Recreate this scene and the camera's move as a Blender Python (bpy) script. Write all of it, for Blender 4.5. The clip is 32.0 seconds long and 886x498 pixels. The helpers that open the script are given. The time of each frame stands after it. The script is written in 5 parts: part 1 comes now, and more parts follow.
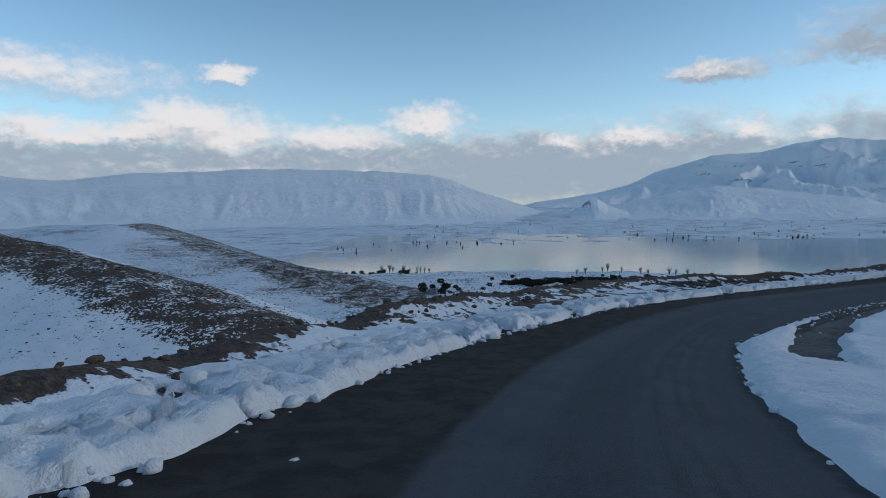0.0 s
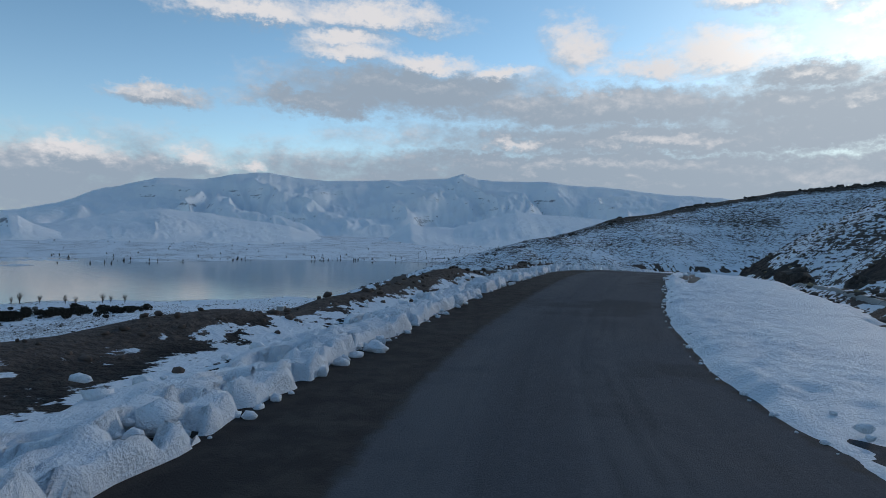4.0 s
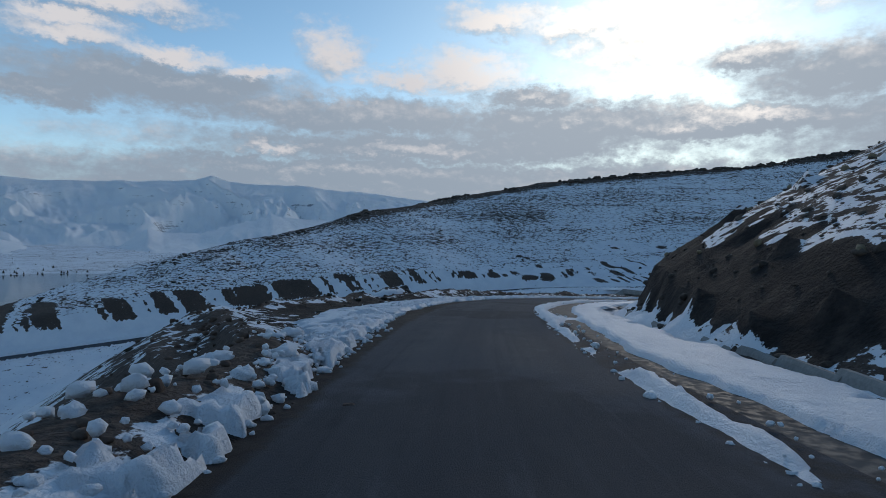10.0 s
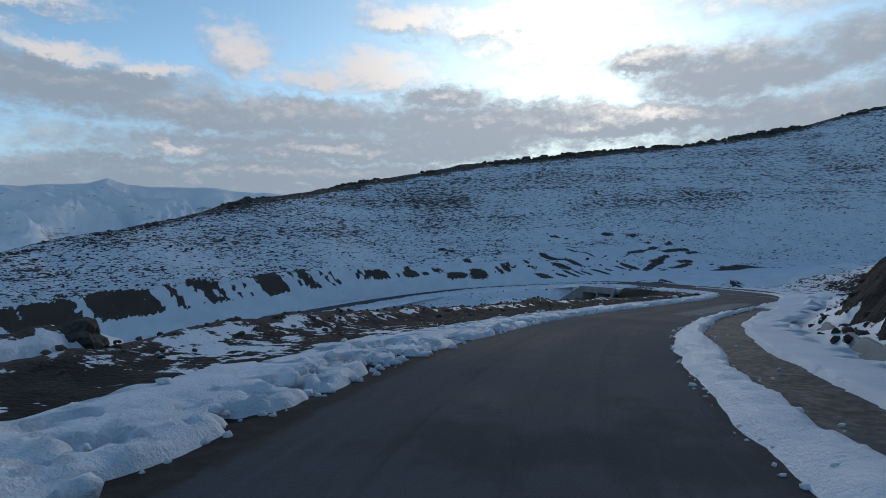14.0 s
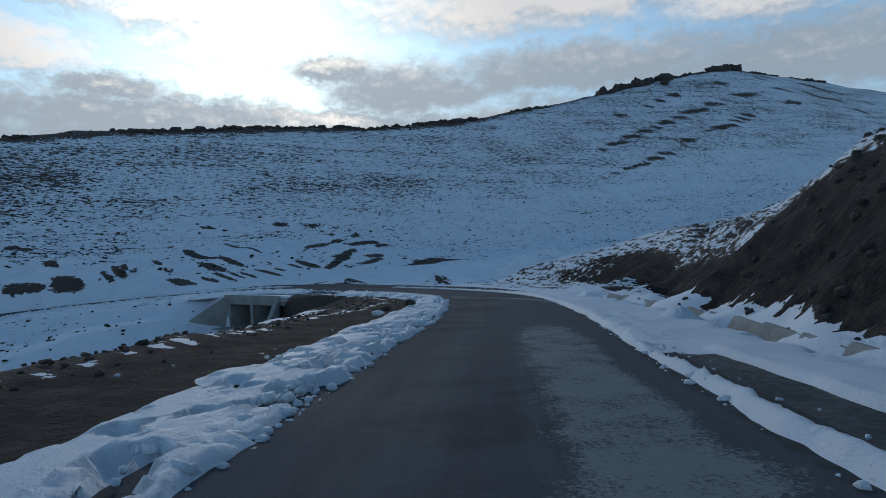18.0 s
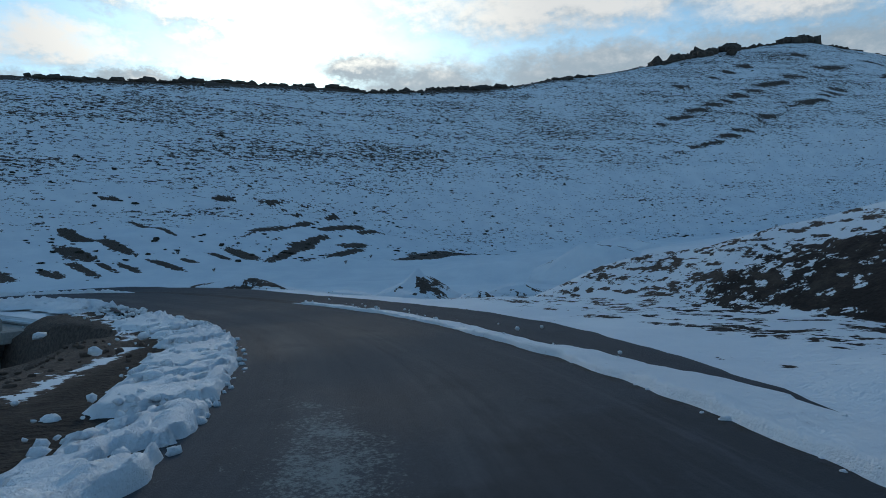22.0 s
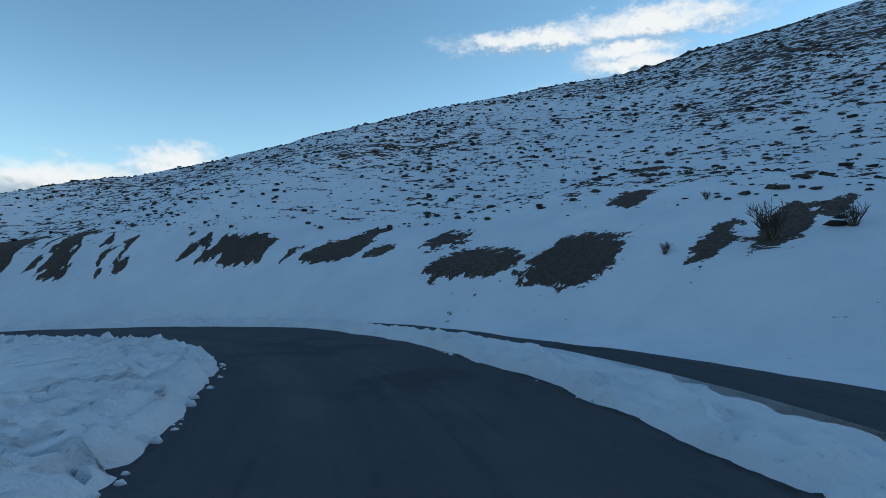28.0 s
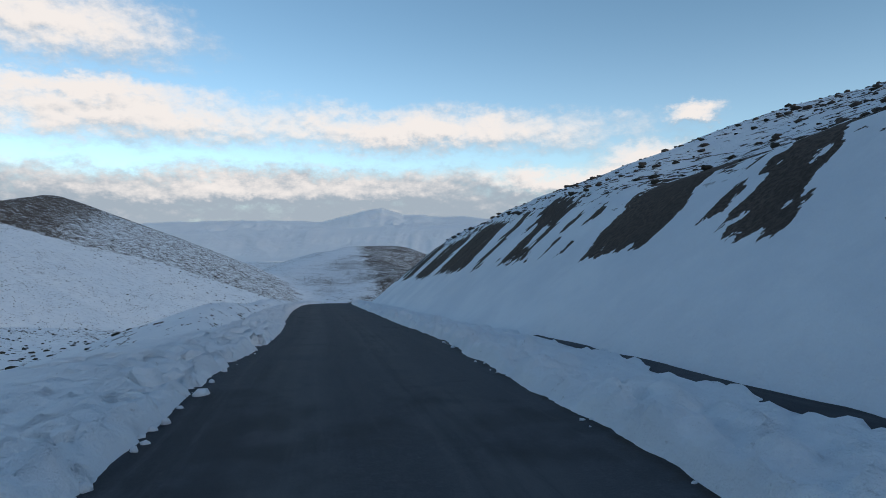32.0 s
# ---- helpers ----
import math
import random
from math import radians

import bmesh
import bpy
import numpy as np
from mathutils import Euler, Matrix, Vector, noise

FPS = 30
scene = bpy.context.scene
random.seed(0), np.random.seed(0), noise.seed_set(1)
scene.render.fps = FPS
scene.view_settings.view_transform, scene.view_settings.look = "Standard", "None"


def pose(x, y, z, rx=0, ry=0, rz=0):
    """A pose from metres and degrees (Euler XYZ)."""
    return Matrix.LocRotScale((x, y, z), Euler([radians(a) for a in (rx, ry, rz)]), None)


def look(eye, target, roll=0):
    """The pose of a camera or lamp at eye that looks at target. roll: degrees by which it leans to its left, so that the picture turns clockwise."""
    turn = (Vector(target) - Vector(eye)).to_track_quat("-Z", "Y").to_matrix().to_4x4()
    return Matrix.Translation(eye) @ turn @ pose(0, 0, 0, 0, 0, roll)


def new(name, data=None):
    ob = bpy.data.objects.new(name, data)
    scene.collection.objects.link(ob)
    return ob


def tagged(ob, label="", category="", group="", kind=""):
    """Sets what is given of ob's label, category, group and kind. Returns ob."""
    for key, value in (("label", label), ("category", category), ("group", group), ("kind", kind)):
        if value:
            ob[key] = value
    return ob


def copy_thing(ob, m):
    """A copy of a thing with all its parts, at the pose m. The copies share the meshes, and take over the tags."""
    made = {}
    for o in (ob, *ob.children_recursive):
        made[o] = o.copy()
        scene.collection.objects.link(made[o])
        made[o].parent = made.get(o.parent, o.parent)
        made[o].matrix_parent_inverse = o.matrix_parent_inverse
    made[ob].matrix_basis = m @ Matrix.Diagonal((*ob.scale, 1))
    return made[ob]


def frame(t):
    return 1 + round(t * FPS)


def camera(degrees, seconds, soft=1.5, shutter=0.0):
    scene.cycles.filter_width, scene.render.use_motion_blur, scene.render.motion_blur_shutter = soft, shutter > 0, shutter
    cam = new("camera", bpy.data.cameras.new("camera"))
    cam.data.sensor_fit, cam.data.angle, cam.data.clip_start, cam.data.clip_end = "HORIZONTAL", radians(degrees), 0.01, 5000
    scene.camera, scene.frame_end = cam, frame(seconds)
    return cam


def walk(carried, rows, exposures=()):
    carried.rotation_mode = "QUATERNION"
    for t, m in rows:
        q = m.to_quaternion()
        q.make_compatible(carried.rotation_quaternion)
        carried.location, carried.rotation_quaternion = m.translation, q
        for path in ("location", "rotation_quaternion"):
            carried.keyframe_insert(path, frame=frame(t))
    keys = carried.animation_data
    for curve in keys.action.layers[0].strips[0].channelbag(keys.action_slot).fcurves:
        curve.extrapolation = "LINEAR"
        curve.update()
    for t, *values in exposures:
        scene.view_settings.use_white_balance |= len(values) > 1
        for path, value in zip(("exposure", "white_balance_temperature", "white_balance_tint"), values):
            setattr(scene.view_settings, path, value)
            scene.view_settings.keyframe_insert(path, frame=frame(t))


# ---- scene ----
cam = camera(72.5, 32.0, soft=0.8)
PATH = [
    (0.0, (2.523, -2.765, 1.281), (2.213, 7.202, 0.529), -0.49),
    (0.5, (3.143, 0.512, 0.911), (3.453, 10.479, 0.156), -0.08),
    (1.0, (3.992, 3.896, 0.478), (5.055, 13.810, -0.277), 0.56),
    (1.5, (5.221, 7.332, 0.046), (7.214, 17.103, -0.690), 1.39),
    (2.0, (6.861, 10.736, -0.344), (9.971, 20.216, -1.008), 1.96),
    (2.5, (8.748, 14.033, -0.612), (12.991, 23.071, -1.176), 2.27),
    (3.0, (10.929, 17.146, -0.870), (16.302, 25.568, -1.323), 2.40),
    (3.5, (13.422, 20.074, -1.157), (19.868, 27.710, -1.519), 2.14),
    (4.0, (16.296, 22.784, -1.420), (23.665, 29.539, -1.687), 1.71),
    (4.5, (19.695, 25.267, -1.583), (27.726, 31.222, -1.767), 1.11),
    (5.0, (23.742, 27.598, -1.601), (32.255, 32.843, -1.717), 0.55),
    (5.5, (28.264, 29.808, -1.526), (37.111, 34.469, -1.592), 0.06),
    (6.0, (32.866, 31.823, -1.453), (41.936, 36.034, -1.491), -0.31),
    (6.5, (37.189, 33.548, -1.466), (46.396, 37.452, -1.494), -0.52),
    (7.0, (41.146, 35.001, -1.585), (50.417, 38.747, -1.612), -0.54),
    (7.5, (44.916, 36.396, -1.734), (54.230, 40.038, -1.752), -0.23),
    (8.0, (48.666, 37.814, -1.904), (58.016, 41.361, -1.931), 0.20),
    (8.5, (52.453, 39.136, -2.118), (61.835, 42.596, -2.185), 0.40),
    (9.0, (56.315, 40.383, -2.309), (65.722, 43.774, -2.417), 0.80),
    (9.5, (60.216, 41.612, -2.533), (69.628, 44.986, -2.665), 0.82),
    (10.0, (64.098, 42.856, -2.749), (73.488, 46.292, -2.845), 0.80),
    (10.5, (67.889, 44.109, -2.951), (77.243, 47.644, -3.016), 0.60),
    (11.0, (71.546, 45.303, -3.130), (80.874, 48.906, -3.193), 0.29),
    (11.5, (75.102, 46.341, -3.354), (84.438, 49.924, -3.426), -0.15),
    (12.0, (78.522, 47.244, -3.555), (87.896, 50.726, -3.627), -0.47),
    (12.5, (81.845, 48.173, -3.720), (91.287, 51.465, -3.799), -0.86),
    (13.0, (85.133, 49.022, -3.900), (94.669, 52.032, -3.978), -0.75),
    (13.5, (88.453, 49.743, -4.112), (98.101, 52.370, -4.210), -0.58),
    (14.0, (91.918, 50.287, -4.328), (101.688, 52.416, -4.431), -0.82),
    (14.5, (95.510, 50.600, -4.525), (105.387, 52.154, -4.646), -1.34),
    (15.0, (99.246, 50.643, -4.733), (109.199, 51.596, -4.869), -1.74),
    (15.5, (103.101, 50.416, -4.972), (113.094, 50.738, -5.115), -2.03),
    (16.0, (106.948, 49.955, -5.235), (116.942, 49.624, -5.378), -2.20),
    (16.5, (110.672, 49.318, -5.515), (120.620, 48.314, -5.655), -2.25),
    (17.0, (114.283, 48.543, -5.811), (124.138, 46.850, -5.941), -2.14),
    (17.5, (117.866, 47.551, -6.067), (127.590, 45.221, -6.216), -2.05),
    (18.0, (121.390, 46.346, -6.285), (130.974, 43.498, -6.456), -1.99),
    (18.5, (124.904, 45.032, -6.522), (134.386, 41.859, -6.694), -1.91),
    (19.0, (128.464, 43.693, -6.796), (137.884, 40.342, -6.958), -1.77),
    (19.5, (132.042, 42.274, -7.049), (141.433, 38.844, -7.216), -1.40),
    (20.0, (135.608, 40.820, -7.266), (144.999, 37.387, -7.418), -1.04),
    (20.5, (139.182, 39.394, -7.468), (148.597, 36.027, -7.621), -0.95),
    (21.0, (142.764, 38.145, -7.733), (152.225, 34.909, -7.868), -1.02),
    (21.5, (146.388, 36.938, -7.929), (155.942, 33.989, -8.084), -0.92),
    (22.0, (149.841, 35.916, -8.074), (159.539, 33.481, -8.235), -0.70),
    (22.5, (153.288, 35.222, -8.221), (163.159, 33.628, -8.383), -0.60),
    (23.0, (156.747, 34.898, -8.384), (166.733, 34.372, -8.504), -0.49),
    (23.5, (160.296, 35.004, -8.548), (170.278, 35.596, -8.644), -0.18),
    (24.0, (163.818, 35.547, -8.732), (173.660, 37.318, -8.824), 0.06),
    (24.5, (167.320, 36.451, -8.816), (176.861, 39.444, -8.933), 0.25),
    (25.0, (170.806, 37.747, -8.906), (179.877, 41.954, -9.012), 0.51),
    (25.5, (174.061, 39.410, -9.016), (182.511, 44.758, -9.101), 0.51),
    (26.0, (176.805, 41.146, -9.079), (184.507, 47.524, -9.140), 0.31),
    (26.5, (179.033, 42.905, -9.111), (185.880, 50.193, -9.135), -0.03),
    (27.0, (180.866, 44.915, -9.152), (186.742, 53.007, -9.138), -0.37),
    (27.5, (182.428, 47.403, -9.233), (187.197, 56.192, -9.209), -0.57),
    (28.0, (183.757, 50.334, -9.353), (187.278, 59.694, -9.369), -0.68),
    (28.5, (184.733, 53.525, -9.514), (186.905, 63.286, -9.549), -0.81),
    (29.0, (185.315, 56.736, -9.684), (186.080, 66.706, -9.733), -1.04),
    (29.5, (185.397, 59.918, -9.849), (184.759, 69.897, -9.918), -0.85),
    (30.0, (185.027, 63.119, -10.020), (183.059, 72.923, -10.109), -0.72),
    (30.5, (184.189, 66.382, -10.231), (180.881, 75.818, -10.341), -0.50),
    (31.0, (182.902, 69.445, -10.427), (178.294, 78.319, -10.566), -0.40),
    (31.5, (181.224, 72.350, -10.649), (175.403, 80.480, -10.774), -0.32),
    (32.0, (179.191, 75.161, -10.907), (172.301, 82.408, -10.981), -0.40),
]
walk(cam, [(t, look(eye, target, roll)) for t, eye, target, roll in PATH],
     exposures=[(0.0, 0.12, 6580, 11), (4.0, 0.0, 6500, 11), (9.0, -0.13, 6500, 12), (18.0, -0.06, 6450, 9), (24.0, 0.15, 6400, 4), (28.0, 0.34, 6350, 5), (30.5, 0.38, 6650, 7), (32.0, 0.26, 7000, 12)])

# ---- world and sun ----
SUN_AZ, SUN_EL = 91.0, 19.0


def sky_world():
    world = bpy.data.worlds.new("sky")
    scene.world = world
    world.use_nodes = True
    nt = world.node_tree
    nt.nodes.clear()
    N, L = nt.nodes.new, nt.links.new

    def math_node(op, a, b=None, c=None, clamp=False):
        n = N("ShaderNodeMath")
        n.operation, n.use_clamp = op, clamp
        for k, v in enumerate((a, b, c)):
            if v is None:
                continue
            if isinstance(v, (int, float)):
                n.inputs[k].default_value = v
            else:
                L(v, n.inputs[k])
        return n.outputs[0]

    def vec_node(op, a, b):
        n = N("ShaderNodeVectorMath")
        n.operation = op
        for k, v in enumerate((a, b)):
            if isinstance(v, tuple):
                n.inputs[k].default_value = v
            elif v is not None:
                L(v, n.inputs[k])
        return n.outputs["Value"] if op == "LENGTH" else n.outputs[0]

    def ramp(fac, lo, hi):
        n = N("ShaderNodeMapRange")
        n.interpolation_type = "SMOOTHSTEP"
        L(fac, n.inputs["Value"])
        n.inputs["From Min"].default_value, n.inputs["From Max"].default_value = lo, hi
        return n.outputs["Result"]

    def mix(fac, a, b):
        n = N("ShaderNodeMix")
        n.data_type = "RGBA"
        L(fac, n.inputs["Factor"])
        for k, v in (("A", a), ("B", b)):
            sock = [s for s in n.inputs if s.name == k and s.type == "RGBA"][0]
            if isinstance(v, tuple):
                sock.default_value = (*v, 1)
            else:
                L(v, sock)
        return [s for s in n.outputs if s.type == "RGBA"][0]

    sky = N("ShaderNodeTexSky")
    sky.sky_type, sky.sun_disc = "NISHITA", False
    sky.sun_elevation, sky.sun_rotation = radians(SUN_EL), radians(SUN_AZ)
    sky.air_density, sky.dust_density, sky.ozone_density = 1.0, 0.4, 2.0

    coord = N("ShaderNodeTexCoord").outputs["Generated"]
    sep = N("ShaderNodeSeparateXYZ")
    L(coord, sep.inputs[0])
    az = math_node("MULTIPLY", math_node("ARCTAN2", sep.outputs[0], sep.outputs[1]), 57.2958)
    # bearings run from -90 to 270, so that the seam lies behind the view
    az = math_node("ADD", az, math_node("MULTIPLY", math_node("LESS_THAN", az, -90.0), 360.0))
    el = math_node("MULTIPLY", math_node("ARCSINE", sep.outputs[2]), 57.2958)
    flat = N("ShaderNodeCombineXYZ")
    L(az, flat.inputs[0]), L(el, flat.inputs[1])
    flat = flat.outputs[0]

    def fbm(scale, detail, rough, stretch):
        n = N("ShaderNodeTexNoise")
        n.inputs["Scale"].default_value, n.inputs["Detail"].default_value, n.inputs["Roughness"].default_value = scale, detail, rough
        L(vec_node("MULTIPLY", flat, stretch), n.inputs["Vector"])
        return n

    big = fbm(0.16, 8.0, 0.6, (1.0, 1.7, 1.0))
    fine = fbm(0.45, 8.0, 0.62, (1.0, 1.6, 1.0))
    swirl = fbm(1.3, 6.0, 0.6, (1.0, 1.5, 1.0))
    warp = vec_node("MULTIPLY", vec_node("SUBTRACT", big.outputs["Color"], (0.5, 0.5, 0.5)), (8.0, 4.0, 0.0))
    warp = vec_node("ADD", warp, vec_node("MULTIPLY", vec_node("SUBTRACT", swirl.outputs["Color"], (0.5, 0.5, 0.5)), (2.2, 1.6, 0.0)))
    place = vec_node("ADD", flat, warp)
    above = vec_node("ADD", place, (0.5, 1.1, 0.0))

    def blobs(rows, where):
        top = None
        for a, e, ra, re in rows:
            d = vec_node("LENGTH", vec_node("MULTIPLY", vec_node("SUBTRACT", where, (a, e, 0.0)), (1 / ra, 1 / re, 0.0)), None)
            v = math_node("SUBTRACT", 1.0, d)
            top = v if top is None else math_node("SMOOTH_MAX", top, v, 0.15)
        return top

    WHITE = [(-22, 6.0, 9, 2.8), (-21.0, 11.0, 2.8, 1.0), (-24, 7.2, 7, 2.4), (-34, 5.8, 8, 1.6), (-46, 10.6, 22, 2.3), (-72, 11.0, 20, 2.6), (-60, 5.0, 26, 1.6), (-3.4, 7.2, 4.2, 2.0), (-11, 5.4, 9, 2.2), (9, 5.6, 3.2, 1.0), (16, 5.6, 3.6, 1.3), (25, 5.7, 3.6, 1.5),
                   (29.5, 5.6, 2.2, 1.1), (38, 16.1, 5.5, 1.2), (45.5, 15.3, 5.5, 1.2), (52.5, 14.5, 4, 1.0), (59, 17.0, 3.4, 2.8), (72, 15.6, 6.5, 2.2), (89, 18.2, 10, 4.6),
                   (66, 8.6, 7, 0.8), (54, 8.7, 4, 0.7), (40, 19.3, 9, 1.3), (74, 20.0, 5, 1.4), (115, 20.5, 22, 3.0), (150, 18.8, 14, 3.0), (136, 18.8, 12, 2.8), (128, 21.0, 14, 2.0), (-76, 17.5, 11, 3.2), (-74, 12.6, 12, 1.5), (-28, 5.9, 9, 1.8),
                   (30, 18.6, 9, 1.1), (38, 17.3, 5, 1.0), (97, 11.0, 5, 0.9), (82, 19.5, 7, 1.6), (66, 15.0, 5, 1.4)]
    GREY = [(10, 4.4, 24, 2.2), (22, 10.9, 4.0, 0.9), (45, 12.9, 14, 2.2), (62, 11.6, 16, 1.9),
                  (82, 11.0, 18, 2.1), (62, 6.6, 30, 1.6), (104, 13.6, 9, 2.6), (120, 14.8, 16, 2.5), (138, 13.4, 14, 3.2), (152, 12, 12, 3.6),
                  (-60, 4.8, 34, 2.2), (215, 11, 60, 6), (80, 5.0, 70, 3.4), (120, 9, 30, 4), (-20, 2.6, 75, 3.4), (-75, 2.8, 22, 2.6), (90, 10.5, 30, 2.0), (70, 8.9, 30, 2.0), (36, 11.6, 8, 1.2), (78, 13.4, 6, 1.3), (97, 15.5, 5, 1.6)]
    white, grey = blobs(WHITE, place), blobs(GREY, place)
    lump = math_node("MULTIPLY", math_node("SUBTRACT", fine.outputs[0], 0.5), 1.15)
    wd = ramp(math_node("ADD", white, lump), -0.30, 0.80)
    gd = ramp(math_node("ADD", grey, math_node("MULTIPLY", lump, 0.8)), -0.40, 0.50)
    up = N("ShaderNodeTexNoise")
    up.inputs["Scale"].default_value, up.inputs["Detail"].default_value, up.inputs["Roughness"].default_value = 0.45, 8.0, 0.62
    L(vec_node("ADD", vec_node("MULTIPLY", flat, (1.0, 1.6, 1.0)), (0.25, 0.75, 0.0)), up.inputs["Vector"])
    relief = math_node("MULTIPLY", math_node("SUBTRACT", fine.outputs[0], up.outputs[0]), 1.7)
    # tops are lit and bases in shade: the cover thins out upwards at a top
    both_here = math_node("SMOOTH_MAX", white, grey, 0.3)
    both_up = math_node("SMOOTH_MAX", blobs(WHITE, above), blobs(GREY, above), 0.3)
    top = math_node("MULTIPLY", math_node("SUBTRACT", both_here, both_up), 0.9)
    kind = math_node("MULTIPLY", math_node("SUBTRACT", wd, gd), 0.70)
    swell = math_node("MULTIPLY", math_node("SUBTRACT", big.outputs[0], 0.5), 1.3)
    shade = ramp(math_node("ADD", math_node("ADD", top, kind), math_node("ADD", relief, swell)), -0.60, 0.95)
    sunward = ramp(vec_node("LENGTH", vec_node("MULTIPLY", vec_node("SUBTRACT", flat, (SUN_AZ - 1, 18.5, 0.0)), (1.0, 1.7, 0.0)), None), 48.0, 3.0)
    close = ramp(vec_node("LENGTH", vec_node("MULTIPLY", vec_node("SUBTRACT", flat, (SUN_AZ - 1, 18.5, 0.0)), (1.0, 1.7, 0.0)), None), 26.0, 2.0)
    lit = mix(close, (0.72, 0.715, 0.73), (1.4, 1.33, 1.22))
    dull = mix(sunward, (0.30, 0.375, 0.46), (0.42, 0.485, 0.55))
    cloud = mix(shade, dull, lit)
    cover = math_node("MAXIMUM", wd, gd)
    haze = mix(ramp(el, 22.0, 0.0), (0.0, 0.0, 0.0), (0.09, 0.10, 0.17))

    def scaled(col, k):
        n = N("ShaderNodeMix")
        n.data_type, n.blend_type = "RGBA", "MULTIPLY"
        n.inputs["Factor"].default_value = 1.0
        socks = [s for s in n.inputs if s.type == "RGBA"]
        L(col, socks[0])
        socks[1].default_value = (*k, 1)
        return [s for s in n.outputs if s.type == "RGBA"][0]

    air = N("ShaderNodeMix")
    air.data_type, air.blend_type = "RGBA", "ADD"
    air.inputs["Factor"].default_value = 1.0
    socks = [s for s in air.inputs if s.type == "RGBA"]
    L(scaled(sky.outputs[0], SKY_TINT), socks[0]), L(haze, socks[1])
    clear = [s for s in air.outputs if s.type == "RGBA"][0]
    both = mix(cover, clear, cloud)
    bg, out = N("ShaderNodeBackground"), N("ShaderNodeOutputWorld")
    bg.inputs["Strength"].default_value = 1.0
    L(both, bg.inputs["Color"]), L(bg.outputs[0], out.inputs[0])


SKY_TINT = (0.104, 0.130, 0.134)
sky_world()
sun_data = bpy.data.lights.new("sun", "SUN")
sun_data.energy, sun_data.angle, sun_data.color = 0.5, radians(8), (1.0, 0.9, 0.78)
sun = new("sun", sun_data)
sun.matrix_world = look((0, 0, 0), (-math.sin(radians(SUN_AZ)) * math.cos(radians(SUN_EL)), -math.cos(radians(SUN_AZ)) * math.cos(radians(SUN_EL)), -math.sin(radians(SUN_EL))))


# ---- materials ----
class Mat:
    """A small builder for node materials."""

    def __init__(self, name, rough=0.8, spec=0.3):
        self.m = bpy.data.materials.new(name)
        self.m.use_nodes = True
        self.nt = self.m.node_tree
        self.bsdf = self.nt.nodes["Principled BSDF"]
        self.bsdf.inputs["Roughness"].default_value = rough
        self.bsdf.inputs["Specular IOR Level"].default_value = spec
        self.obj = self.nt.nodes.new("ShaderNodeTexCoord").outputs["Object"]
        self.geo = self.nt.nodes.new("ShaderNodeNewGeometry")

    def put(self, sock, v):
        if isinstance(v, tuple) and len(v) == 3 and sock.type == "RGBA":
            sock.default_value = (*v, 1)
        elif isinstance(v, (int, float, tuple)):
            sock.default_value = v
        else:
            self.nt.links.new(v, sock)

    def noise(self, scale, detail=4.0, rough=0.55, stretch=None, dist=0.0, world=True):
        n = self.nt.nodes.new("ShaderNodeTexNoise")
        n.inputs["Scale"].default_value, n.inputs["Detail"].default_value = scale, detail
        n.inputs["Roughness"].default_value, n.inputs["Distortion"].default_value = rough, dist
        vec = self.geo.outputs["Position"] if world else self.obj
        if stretch:
            s = self.nt.nodes.new("ShaderNodeVectorMath")
            s.operation = "MULTIPLY"
            self.put(s.inputs[0], vec)
            s.inputs[1].default_value = stretch
            vec = s.outputs[0]
        self.put(n.inputs["Vector"], vec)
        return n.outputs[0]

    def op(self, kind, a, b=0.0, c=None, clamp=False):
        n = self.nt.nodes.new("ShaderNodeMath")
        n.operation, n.use_clamp = kind, clamp
        for k, v in enumerate((a, b, c)):
            if v is not None:
                self.put(n.inputs[k], v)
        return n.outputs[0]

    def step(self, v, lo, hi, to0=0.0, to1=1.0):
        n = self.nt.nodes.new("ShaderNodeMapRange")
        n.interpolation_type = "SMOOTHSTEP"
        for k, x in (("Value", v), ("From Min", lo), ("From Max", hi), ("To Min", to0), ("To Max", to1)):
            self.put(n.inputs[k], x)
        return n.outputs["Result"]

    def mix(self, f, a, b):
        n = self.nt.nodes.new("ShaderNodeMix")
        n.data_type = "RGBA"
        self.put(n.inputs["Factor"], f)
        socks = [s for s in n.inputs if s.type == "RGBA"]
        self.put(socks[0], a), self.put(socks[1], b)
        return [s for s in n.outputs if s.type == "RGBA"][0]

    def attr(self, name):
        n = self.nt.nodes.new("ShaderNodeAttribute")
        n.attribute_name = name
        return n.outputs["Fac"]

    def bump(self, height, strength=0.5, dist=0.1):
        n = self.nt.nodes.new("ShaderNodeBump")
        n.inputs["Strength"].default_value, n.inputs["Distance"].default_value = strength, dist
        self.put(n.inputs["Height"], height)
        self.put(self.bsdf.inputs["Normal"], n.outputs[0])

    def color(self, c):
        self.put(self.bsdf.inputs["Base Color"], c)
        return self

    def rough(self, r):
        self.put(self.bsdf.inputs["Roughness"], r)
        return self


SNOW_A, SNOW_B = (0.80, 0.83, 0.86), (0.70, 0.74, 0.79)
DIRT_A, DIRT_B = (0.066, 0.049, 0.041), (0.142, 0.104, 0.082)


